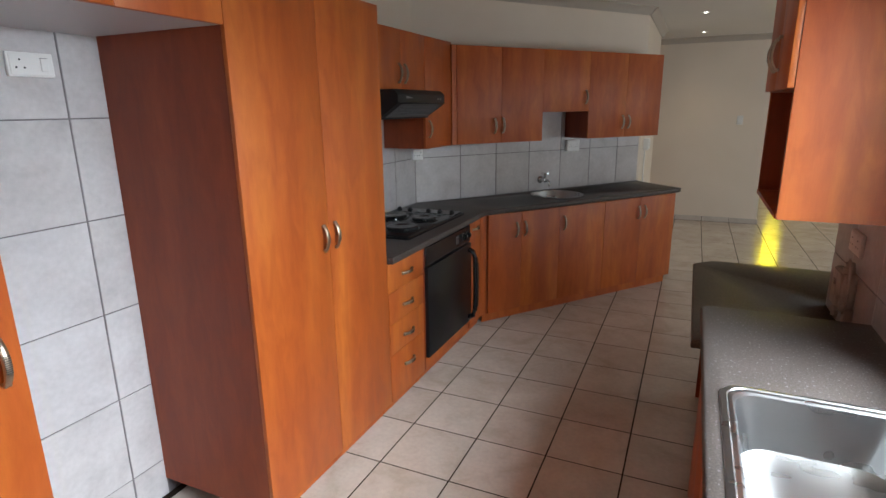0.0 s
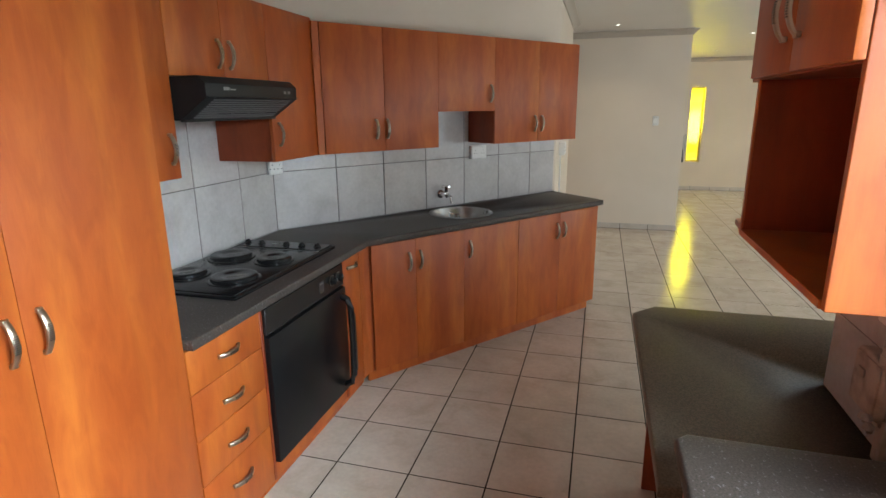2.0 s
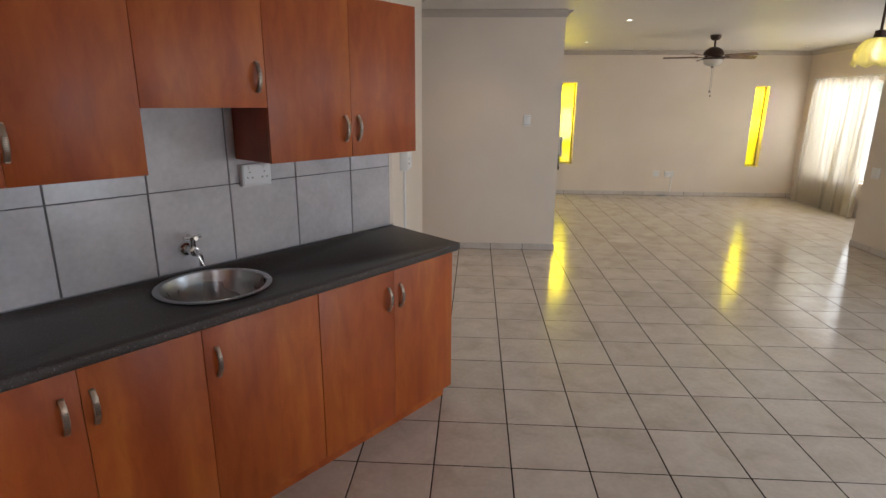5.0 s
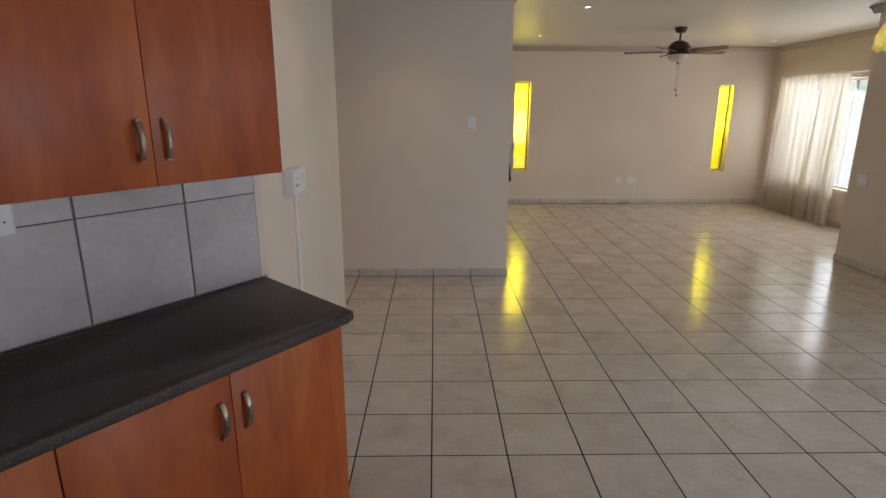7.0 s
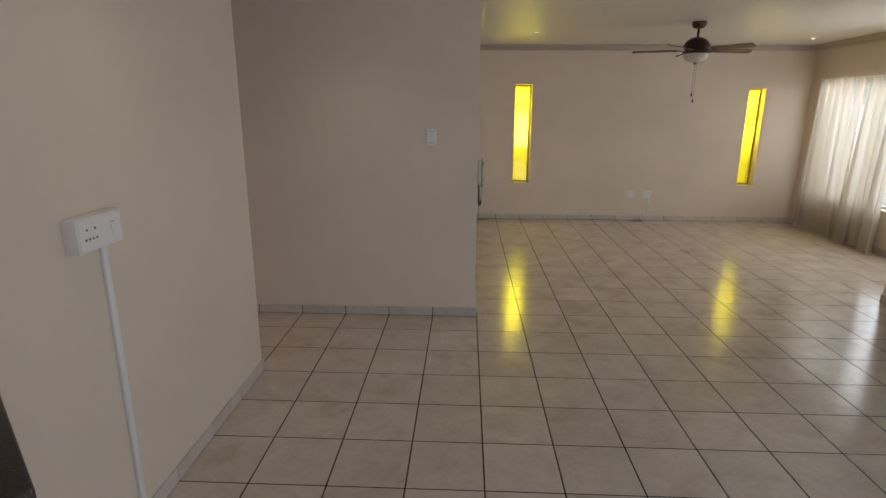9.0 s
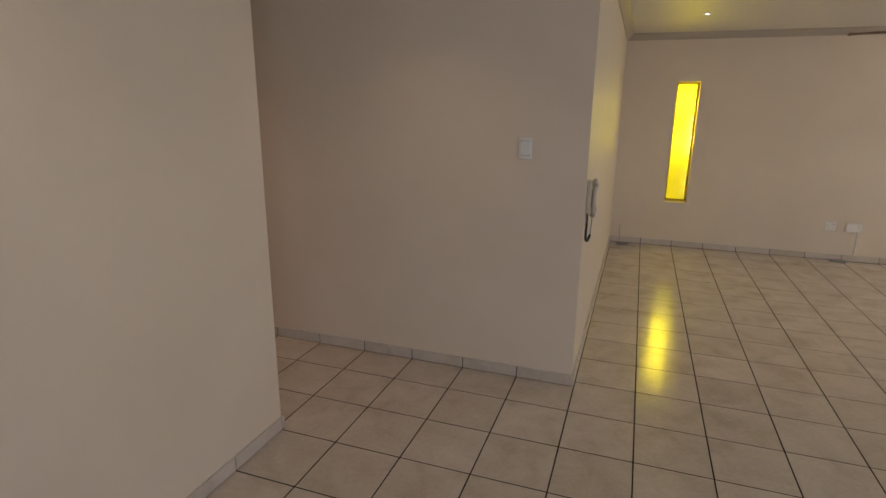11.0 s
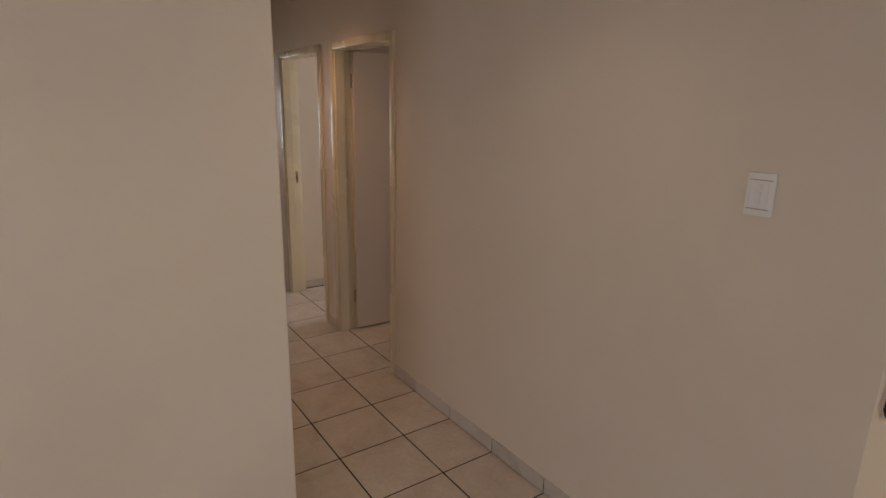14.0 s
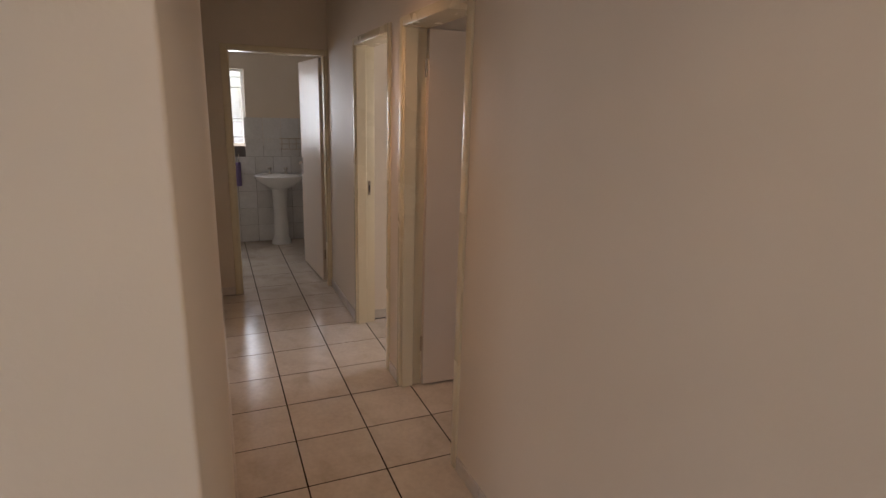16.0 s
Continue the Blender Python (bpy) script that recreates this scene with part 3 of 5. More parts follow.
# tall units on the fridge side
cabinet("tall_cupboard", (HX, 1.43), 90, 0.93, 0.605, 0, 2.08,
        [(0, 0.465, 0.085, 2.078, 0.425, 1.11, False), (0.465, 0.93, 0.085, 2.078, 0.505, 1.11, False)],
        "full-height two-door orange cherry laminate cupboard beside the tiled recess", "tall kitchen cupboards", 0.08)
cabinet("tall_cupboard", (HX, -0.20), 90, 0.91, 0.605, 0, 2.08,
        [(0, 0.455, 0.085, 2.078, 0.415, 1.09, False), (0.455, 0.91, 0.085, 2.078, 0.865, 1.09, False)],
        "full-height orange cherry laminate cupboard at the near recess edge", "tall kitchen cupboards", 0.08)
bridge = cabinet("overhead_cupboard", (HX, 0.712), 90, 0.716, 0.605, 1.892, 2.08,
                 [(0, 0.358, 1.884, 2.078, 0.32, 1.98, False), (0.358, 0.716, 1.884, 2.078, 0.40, 1.98, False)],
                 "shallow cherry laminate cupboard with a white underside bridging the fridge recess")
part_box("white_underside", (0.002, 0.712, 0.019, 0.603, 1.884, 1.891), WHITE_MELAMINE, bridge, label="white melamine panel")

# hob run, base
drw = [(0, 0.40, a, b, 0.20, h, True) for a, b, h in ((0.70, 0.855, 0.775), (0.525, 0.697, 0.60), (0.35, 0.522, 0.425), (0.085, 0.347, 0.25))]
cabinet("drawer_unit", (HX, 2.365), 90, 0.40, 0.60, 0, 0.86, drw, "orange cherry laminate unit of four drawers beside the oven", plinth=0.08)
nb = cabinet("narrow_base_unit", (HX, 3.497), 90, 0.265, 0.60, 0, 0.86, [(0, 0.20, 0.085, 0.855, 0.10, 0.80, True)],
        "narrow cherry laminate base unit between the oven and the corner", plinth=0.08)
bm = bmesh.new()
prism(bm, [(0.202, 0.0), (0.278, 0.0), (0.30, -0.012), (0.30, 0.02), (0.202, 0.018)], 0.085, 0.855, 0.001, 1)
part("corner_filler", bm, OAK, nb)
part_box("corner_plinth", (0.262, 0.31, 0.058, 0.074, 0, 0.078), OAK, nb)
root = thing("oven_housing", Matrix.Translation((HX, 2.768, 0)) @ Matrix.Rotation(radians(90), 4, "Z"), "cherry laminate housing under the built-in black oven", "kitchen cabinet")
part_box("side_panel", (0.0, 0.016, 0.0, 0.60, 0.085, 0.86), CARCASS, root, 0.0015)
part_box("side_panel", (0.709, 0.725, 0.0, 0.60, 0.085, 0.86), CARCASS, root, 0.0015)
part_box("plinth", (0.0, 0.725, 0.058, 0.074, 0, 0.083), OAK, root)
part_box("lower_rail", (0.016, 0.709, 0.004, 0.02, 0.085, 0.155), OAK, root, 0.0015)

oven = thing("built_in_oven", Matrix.Translation((HX, 2.768, 0)) @ Matrix.Rotation(radians(90), 4, "Z"), "black built-in electric oven with a bar handle under the worktop", "oven")
part_box("oven_body", (0.02, 0.705, 0.021, 0.55, 0.16, 0.855), BLACK, oven)
part_box("control_panel", (0.018, 0.707, -0.012, 0.02, 0.735, 0.85), BLACK, oven, 0.003)
part_box("oven_door", (0.018, 0.707, -0.022, 0.019, 0.162, 0.728), BLACK_GLASS, oven, 0.005, segs=2)
for kx in (0.585, 0.650):
    bm = bmesh.new()
    lathe(bm, [(0.024, 0), (0.024, 0.006), (0.018, 0.01), (0.016, 0.026), (0.013, 0.028), (0, 0.028)], 18)
    bmesh.ops.rotate(bm, verts=bm.verts, matrix=Matrix.Rotation(radians(90), 3, "X"))
    bmesh.ops.translate(bm, verts=bm.verts, vec=(kx, -0.012, 0.792))
    k = part("oven_knob", bm, BLACK, oven)
    part_box("knob_mark", (kx - 0.0015, kx + 0.0015, -0.0425, -0.04, 0.794, 0.806), GREY_MARK, k)
    bm = bmesh.new()
    lathe(bm, [(0.0245, 0.0005), (0.0275, 0.0005), (0.0275, 0.003), (0.0245, 0.003)], 24, cap=False)
    bmesh.ops.rotate(bm, verts=bm.verts, matrix=Matrix.Rotation(radians(90), 3, "X"))
    bmesh.ops.translate(bm, verts=bm.verts, vec=(kx, -0.012, 0.792))
    part("knob_ring", bm, DARK_NICKEL, k, "thin dull metal ring")
part_box("display", (0.455, 0.500, -0.0135, -0.0115, 0.765, 0.820), DARK_SLATE, oven)
part_box("display_label", (0.462, 0.493, -0.0145, -0.0130, 0.808, 0.812), GREY_MARK, oven)
part_box("panel_line", (0.030, 0.695, -0.0130, -0.0115, 0.742, 0.7435), DARK_SLATE, oven)
bm = bmesh.new()
tube(bm, [(0.655, -0.022, 0.20), (0.655, -0.055, 0.215), (0.655, -0.07, 0.26), (0.655, -0.075, 0.45), (0.655, -0.07, 0.63), (0.655, -0.055, 0.675), (0.655, -0.022, 0.69)], 0.017, 10)
h = part("oven_handle", bm, BLACK, oven, "curved black bar handle")
part_box("handle_strip", (0.650, 0.660, -0.094, -0.090, 0.29, 0.60), DARK_NICKEL, h)

# worktop over hob run and sink run
nx, ny = -uy, ux
B0 = (-1.358, 3.765)
TIP = (B0[0] + ux * 2.09, B0[1] + uy * 2.09)
pts = [(-1.355, 2.364), B0, (TIP[0] - ux * 0.02, TIP[1] - uy * 0.02), (TIP[0], TIP[1] + 0.02), (-0.513, 5.845), (W0[0] + 0.003, W0[1] + 0.002), (-1.998, 2.364)]
bm = bmesh.new()
prism(bm, pts[::-1], 0.862, 0.90, 0.009, 3)
wt_thing = thing("worktop", pose(0, 0, 0), "dark grey speckled laminate worktop under the hob and round sink", "worktop")
worktop = part("worktop_slab", bm, TOP, wt_thing)
bm = bmesh.new()
for a, b in (((-1.996, 2.37), (-1.996, 3.88)), ((W0[0] + 0.004, W0[1]), (W1[0] - 0.002, W1[1]))):
    tube(bm, [(a[0], a[1], 0.901), (b[0], b[1], 0.901)], 0.004, 6)
part("sealant", bm, GREY_MARK, wt_thing, "grey sealant bead")


def run(s, off=0.0):
    """A place on the sink run's door plane, s along it and off into the wall."""
    return (-1.372 + ux * s + nx * off, 3.79 + uy * s + ny * off)


cabinet("sink_base_unit", run(0), RUN, 1.19, 0.54, 0, 0.86,
        [(0.02, 0.325, 0.085, 0.855, 0.275, 0.722, False), (0.325, 0.70, 0.085, 0.855, 0.355, 0.722, False), (0.70, 1.188, 0.085, 0.855, 0.745, 0.722, False)],
        "three-door cherry laminate base unit under the round sink", "sink-run base units", 0.08)
cabinet("end_base_unit", run(1.19), RUN, 0.86, 0.54, 0, 0.86,
        [(0.0, 0.43, 0.085, 0.855, 0.392, 0.722, False), (0.43, 0.86, 0.085, 0.855, 0.468, 0.722, False)],
        "two-door cherry laminate base unit at the open end of the worktop", "sink-run base units", 0.08)

# hob
hob = thing("electric_hob", pose(0, 0, 0), "black enamel four-plate electric hob with knobs, set into the worktop", "hob")
bm = bmesh.new()
box(bm, -1.957, -1.470, 2.738, 3.557, 0.9005, 0.918, 0.004, 2)
part("hob_top", bm, BLACK, hob)
bm = bmesh.new()
loft(bm, [(rounded(-1.972, -1.455, 2.722, 3.572, 0.014), 0.9006), (rounded(-1.972, -1.455, 2.722, 3.572, 0.014), 0.909), (rounded(-1.967, -1.460, 2.727, 3.567, 0.012), 0.9135), (rounded(-1.9585, -1.4685, 2.7365, 3.5585, 0.008), 0.914)], False)
part("hob_rim", bm, BLACK, hob, "stepped black rim")
part_box("control_strip", (-1.955, -1.472, 3.425, 3.555, 0.9185, 0.9215), BLACK, hob, 0.0012)
part_box("divider_line", (-1.955, -1.472, 3.412, 3.418, 0.9184, 0.9192), GREY_MARK, hob)
for cx_, cy_, r in ((-1.835, 2.92, 0.078), (-1.60, 2.92, 0.095), (-1.835, 3.22, 0.095), (-1.60, 3.22, 0.078)):
    bm = bmesh.new()
    lathe(bm, [(r + 0.012, 0.9185), (r + 0.012, 0.922), (r + 0.002, 0.924), (r + 0.001, 0.935), (r - 0.003, 0.9385), (r - 0.008, 0.9395), (r * 0.45, 0.9385), (r * 0.42, 0.937), (0, 0.937)], 32, cx_, cy_)
    p = part("hotplate", bm, PLATE, hob)
    bm = bmesh.new()
    lathe(bm, [(r + 0.0125, 0.9188), (r + 0.016, 0.9188), (r + 0.0155, 0.921), (r + 0.0125, 0.922)], 32, cx_, cy_, cap=False)
    part("plate_ring", bm, BLACK, p)
for i, kx in enumerate((-1.93, -1.845, -1.70, -1.61, -1.52)):
    bm = bmesh.new()
    lathe(bm, [(0.019, 0.9216), (0.019, 0.925), (0.015, 0.928), (0.014, 0.934), (0.011, 0.936), (0, 0.936)], 18, kx, 3.49)
    k = part("hob_knob", bm, BLACK, hob)
    part_box("knob_pointer", (kx - 0.0035, kx + 0.0035, 3.477, 3.503, 0.936, 0.940), BLACK, k)
part_box("hob_lamp", (-1.785, -1.765, 3.484, 3.496, 0.9216, 0.924), GREY_MARK, hob)

# round sink and tap
rs = thing("round_sink", Matrix.Translation((-1.055, 4.68, 0)), "round stainless steel sink bowl set into the worktop", "sink")
bm = bmesh.new()
lathe(bm, [(0.218, 0.9008), (0.222, 0.904), (0.212, 0.907), (0.203, 0.906), (0.198, 0.902)], 48, cap=False)
part("sink_rim", bm, STEEL, rs)
bm = bmesh.new()
prof = [(0.1985, 0.9035), (0.197, 0.897), (0.192, 0.878), (0.183, 0.855)]
prof += [(0.18, 0.79), (0.165, 0.765), (0.12, 0.755), (0.03, 0.752), (0.028, 0.748), (0, 0.748)]
lathe(bm, prof, 48, cap=False)
part("sink_bowl", bm, STEEL, rs)
bm = bmesh.new()
lathe(bm, [(0.03, 0.7525), (0.03, 0.756), (0.022, 0.757), (0.018, 0.753), (0, 0.753)], 24)
part("sink_waste", bm, CHROME, rs)


def cut(ob, verts_fn):
    """Cuts a hole down through ob with a prism and drops the cutter."""
    bm = bmesh.new()
    verts_fn(bm)
    cutter = new("cutter", finish("cutter", bm, TOP))
    md = ob.modifiers.new("hole", "BOOLEAN")
    md.operation, md.object, md.solver = "DIFFERENCE", cutter, "EXACT"
    dg = bpy.context.evaluated_depsgraph_get()
    me = bpy.data.meshes.new_from_object(ob.evaluated_get(dg))
    ob.modifiers.clear()
    ob.data = me
    bpy.data.objects.remove(cutter)


cut(worktop, lambda bm: lathe(bm, [(0.205, 0.8), (0.205, 1.0)], 40, -1.055, 4.68))
base_body = [o for o in bpy.data.objects if o.name.startswith("sink_base_unit")][0].children[0]
cut(base_body, lambda bm: lathe(bm, [(0.215, 0.7), (0.215, 1.0)], 32, -1.055, 4.68))


def wall_place(s, z, out=0.0):
    """A place on the sink wall's face."""
    return Matrix.Translation((W0[0] + ux * s - nx * out, W0[1] + uy * s - ny * out, z)) @ Matrix.Rotation(radians(RUN), 4, "Z")


tap = thing("wall_tap", wall_place(1.23, 1.0, 0.007), "chrome wall-mounted tap with a cross head over the round sink", "tap")
bm = bmesh.new()
lathe(bm, [(0.034, 0), (0.034, 0.006), (0.026, 0.018), (0.016, 0.026), (0.014, 0.05), (0.019, 0.052), (0.020, 0.080), (0.0, 0.086)], 20)
bmesh.ops.rotate(bm, verts=bm.verts, matrix=Matrix.Rotation(radians(90), 3, "X"))
part("tap_body", bm, CHROME, tap)
bm = bmesh.new()
tube(bm, [(0, -0.062, 0), (0, -0.10, 0.005), (0, -0.128, -0.010), (0, -0.133, -0.050)], 0.0105, 10)
part("spout", bm, CHROME, tap)
bm = bmesh.new()
tube(bm, [(0, -0.066, 0.01), (0, -0.070, 0.056)], 0.013, 12)
tube(bm, [(-0.036, -0.070, 0.062), (-0.020, -0.070, 0.060), (0.020, -0.070, 0.060), (0.036, -0.070, 0.062)], [0.009, 0.006, 0.006, 0.009], 8)
tube(bm, [(0, -0.106, 0.062), (0, -0.090, 0.060), (0, -0.050, 0.060), (0, -0.034, 0.062)], [0.009, 0.006, 0.006, 0.009], 8)
part("tap_handle", bm, CHROME, tap, "chrome cross head")

# wall units over the hob
UX = -1.668
cabinet("wall_unit", (UX, 2.365), 90, 0.405, 0.325, 1.36, 2.08, [(0, 0.405, 1.36, 2.078, 0.365, 1.47, False)],
        "cherry laminate wall unit between the tall cupboard and the cooker hood", "wall units over the hob")
cabinet("wall_unit", (UX, 2.772), 90, 0.635, 0.325, 1.735, 2.08, [(0, 0.3175, 1.735, 2.078, 0.28, 1.83, False), (0.3175, 0.635, 1.735, 2.078, 0.355, 1.83, False)],
        "short two-door cherry laminate wall unit above the cooker hood", "wall units over the hob")
cabinet("wall_unit", (UX, 3.409), 90, 0.44, 0.325, 1.36, 2.08, [(0, 0.435, 1.36, 2.078, 0.05, 1.49, False)],
        "cherry laminate wall unit between the cooker hood and the corner", "wall units over the hob")

SLAT, _, _ = mat("dark_slat", (0.12, 0.12, 0.125), 0.35)
HOOD_BLACK, _hn, _hb = mat("black_hood_paint", (0.011, 0.011, 0.012), 0.42, 0.0, 0.35)
rough_var(_hn, _hb, noise_of(_hn, 5, 3).outputs[0], 0.36, 0.5)
hood = thing("cooker_hood", Matrix.Translation((-1.53, 2.785, 0)) @ Matrix.Rotation(radians(90), 4, "Z"), "black slimline cooker hood with slatted front above the hob", "cooker hood")
bm = bmesh.new()
prof = [(0.0, 1.705), (0.0, 1.655), (0.125, 1.572), (0.465, 1.572), (0.465, 1.728), (0.03, 1.732)]
a = [bm.verts.new((0.0, y, z)) for y, z in prof]
b = [bm.verts.new((0.63, y, z)) for y, z in prof]
for i in range(len(prof)):
    j = (i + 1) % len(prof)
    bm.faces.new((a[i], b[i], b[j], a[j]))
bm.faces.new(a)
bm.faces.new(b[::-1])
bmesh.ops.bevel(bm, geom=bm.edges[:], offset=0.003, segments=2, affect="EDGES", profile=0.5)
part("hood_body", bm, HOOD_BLACK, hood)
part_box("hood_ridge", (0.004, 0.626, -0.006, 0.002, 1.655, 1.660), HOOD_BLACK, hood, 0.0015)
part_box("hood_lip", (0.004, 0.626, 0.118, 0.130, 1.566, 1.574), HOOD_BLACK, hood, 0.0015)
slope = math.atan2(0.096, 0.125)
for i in range(9):
    f = 0.12 + i * 0.095
    bm = bmesh.new()
    box(bm, 0.05, 0.585, -0.003, 0.003, -0.004, 0.003)
    bmesh.ops.rotate(bm, verts=bm.verts, matrix=Matrix.Rotation(-slope, 3, "X"))
    bmesh.ops.translate(bm, verts=bm.verts, vec=(0, 0.125 * f - 0.002, 1.658 - 0.086 * f))
    part("hood_slat", bm, SLAT, hood)
part_box("hood_badge", (0.10, 0.135, -0.002, 0.0005, 1.682, 1.694), GREY_MARK, hood)
part_box("hood_badge_bar", (0.14, 0.175, -0.0015, 0.0005, 1.683, 1.688), GREY_MARK, hood)
for i in range(2):
    part_box("hood_switch", (0.515 + i * 0.035, 0.535 + i * 0.035, -0.003, 0.0005, 1.676, 1.688), GREY_MARK, hood, 0.0008)
for i in range(4):
    part_box("filter_bar", (0.16 + i * 0.105, 0.166 + i * 0.105, 0.02, 0.112, 1.594, 1.5965), SLAT, hood)


# wall units over the sink
def urun(s):
    return (-1.65 + ux * s, 3.85 + uy * s)


UH = 1.49
root = cabinet("wall_unit", urun(0), RUN, 0.82, 0.29, 1.36, 2.065, [(0.025, 0.42, 1.36, 2.063, 0.357, UH, False), (0.42, 0.82, 1.36, 2.063, 0.433, UH, False)],
               "two-door cherry laminate wall unit next to the corner, over the worktop", "wall units over the sink")
part_box("corner_post", (-0.020, 0.020, -0.003, 0.03, 1.36, 2.063), OAK, root, 0.0015)
cabinet("wall_unit", urun(0.82), RUN, 0.485, 0.29, 1.585, 2.065, [(0.0, 0.485, 1.585, 2.063, 0.445, 1.70, False)],
        "short single-door cherry laminate wall unit above the round sink", "wall units over the sink")
cabinet("wall_unit", urun(1.305), RUN, 0.865, 0.29, 1.36, 2.065, [(0.0, 0.4325, 1.36, 2.063, 0.395, UH, False), (0.4325, 0.865, 1.36, 2.063, 0.47, UH, False)],
        "two-door cherry laminate wall unit at the open end of the kitchen", "wall units over the sink")

# right-hand run: sink counter, base units
RX = 0.078
bm = bmesh.new()
prism(bm, [(0.05, -1.597), (0.577, -1.597), (0.577, 2.225), (0.075, 2.225), (0.05, 2.20)], 0.862, 0.90, 0.009, 3)
wt2_thing = thing("worktop", pose(0, 0, 0), "dark grey speckled laminate worktop holding the steel kitchen sink", "worktop")
wt2 = part("worktop_slab", bm, TOP, wt2_thing)
part_box("sealant", (0.560, 0.576, -1.59, 1.5, 0.9005, 0.906), GREY_MARK, wt2_thing, 0.002)
for y1, w in ((2.20, 0.60), (1.60, 0.90), (0.70, 0.90), (-0.20, 0.90)):
    n = 1 if w < 0.7 else 2
    cabinet("base_unit", (RX, y1), -90, w, 0.495, 0, 0.86 if y1 != 1.60 else 0.70,
            [(i * w / n, (i + 1) * w / n, 0.085, 0.855, None if y1 > 1.5 else (i + 1) * w / n - 0.04 if i == 0 else i * w / n + 0.04, 0.722, False) for i in range(n)],
            "cherry laminate base unit under the sink counter", "base units under the sink counter", 0.08)
sink = thing("kitchen_sink", pose(0, 0, 0), "rectangular stainless steel kitchen sink with a raised rim", "sink")


bm = bmesh.new()
loft(bm, [(rounded(0.088, 0.535, 0.70, 1.575, 0.06), 0.9006), (rounded(0.092, 0.531, 0.704, 1.571, 0.058), 0.906), (rounded(0.104, 0.519, 0.716, 1.559, 0.055), 0.908),
          (rounded(0.108, 0.515, 0.72, 1.555, 0.052), 0.9045), (rounded(0.118, 0.505, 0.73, 1.545, 0.05), 0.9045)], False)
part("sink_rim", bm, STEEL, sink)
bm = bmesh.new()
loft(bm, [(rounded(0.118, 0.505, 0.73, 1.545, 0.05), 0.9045), (rounded(0.124, 0.499, 0.736, 1.539, 0.06), 0.899), (rounded(0.135, 0.488, 0.747, 1.528, 0.075), 0.82),
          (rounded(0.145, 0.478, 0.757, 1.518, 0.08), 0.765), (rounded(0.175, 0.448, 0.787, 1.488, 0.075), 0.742), (rounded(0.27, 0.34, 1.1, 1.2, 0.03), 0.738)])
part("sink_bowl", bm, STEEL, sink)
cut(wt2, lambda bm: box(bm, 0.115, 0.508, 0.727, 1.548, 0.8, 1.0))

# low breakfast bench
bm = bmesh.new()
prism(bm, [(0.03, 2.232), (1.35, 2.232), (1.35, 3.49), (0.125, 3.49), (0.03, 3.385)], 0.712, 0.75, 0.009, 3)
leg = thing("breakfast_bench", pose(0, 0, 0), "low brown-grey laminate breakfast bench with a cut corner", "counter")
bench = part("bench_top", bm, BENCH_TOP, leg)
cut(bench, lambda bm: box(bm, 0.577, 0.733, 2.0, 2.873, 0.6, 1.0))
part_box("leg_panel", (0.11, 0.56, 3.225, 3.245, 0, 0.711), CARCASS, leg, 0.0015)
part_box("leg_panel", (0.11, 0.126, 2.26, 3.223, 0.60, 0.711), CARCASS, leg, 0.0015)
part_box("leg_panel", (1.28, 1.30, 2.40, 3.40, 0, 0.711), CARCASS, leg, 0.0015)

# right-hand wall units
nu = thing("microwave_wall_unit", Matrix.Translation((0.228, 2.645, 0)) @ Matrix.Rotation(radians(-90), 4, "Z"), "cherry laminate wall unit with doors over an open microwave niche", "kitchen cabinet")
D = 0.348
part_box("side_panel", (0.0, 0.016, 0.0, D, 1.272, 2.08), OAK, nu, 0.0015)
part_box("side_panel", (0.594, 0.61, 0.0, D, 1.272, 2.08), OAK, nu, 0.0015, "sunlit salmon-orange laminate side")
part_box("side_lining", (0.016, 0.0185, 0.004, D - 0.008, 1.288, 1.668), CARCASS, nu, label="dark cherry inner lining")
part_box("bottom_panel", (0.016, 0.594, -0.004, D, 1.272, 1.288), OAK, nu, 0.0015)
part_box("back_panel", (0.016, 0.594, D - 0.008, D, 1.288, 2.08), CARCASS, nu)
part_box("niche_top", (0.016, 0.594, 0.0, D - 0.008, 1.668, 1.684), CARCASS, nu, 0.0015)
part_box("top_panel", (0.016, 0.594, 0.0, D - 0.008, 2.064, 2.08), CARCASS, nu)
for a, b, hx in ((0.002, 0.304, 0.262), (0.306, 0.608, 0.348)):
    bm = bmesh.new()
    box(bm, a, b, -0.019, -0.001, 1.672, 2.078, 0.002, 2)
    door = part("door", bm, OAK, nu)
    bow_handle(door, hx, 1.79, -0.019)
eu = thing("open_corner_shelf", pose(0, 0, 0), "open cherry laminate end shelves with cut corners", "shelf")
for i, z in enumerate((1.272, 1.667, 2.064)):
    bm = bmesh.new()
    prism(bm, [(0.228, 2.647), (0.576, 2.647), (0.576, 2.885), (0.35, 2.885), (0.245, 2.775), (0.238, 2.70)], z, z + 0.016, 0.0015, 1)
    part("shelf", bm, OAK, eu)
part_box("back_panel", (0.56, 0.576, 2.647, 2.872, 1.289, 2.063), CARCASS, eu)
ru = cabinet("wall_unit", (0.228, -0.35), -90, 1.2, 0.348, 1.36, 2.08, [(0, 0.6, 1.36, 2.078, 0.56, 1.49, False), (0.6, 1.2, 1.36, 2.078, 0.64, 1.49, False)],
             "cherry laminate wall unit beyond the kitchen window")


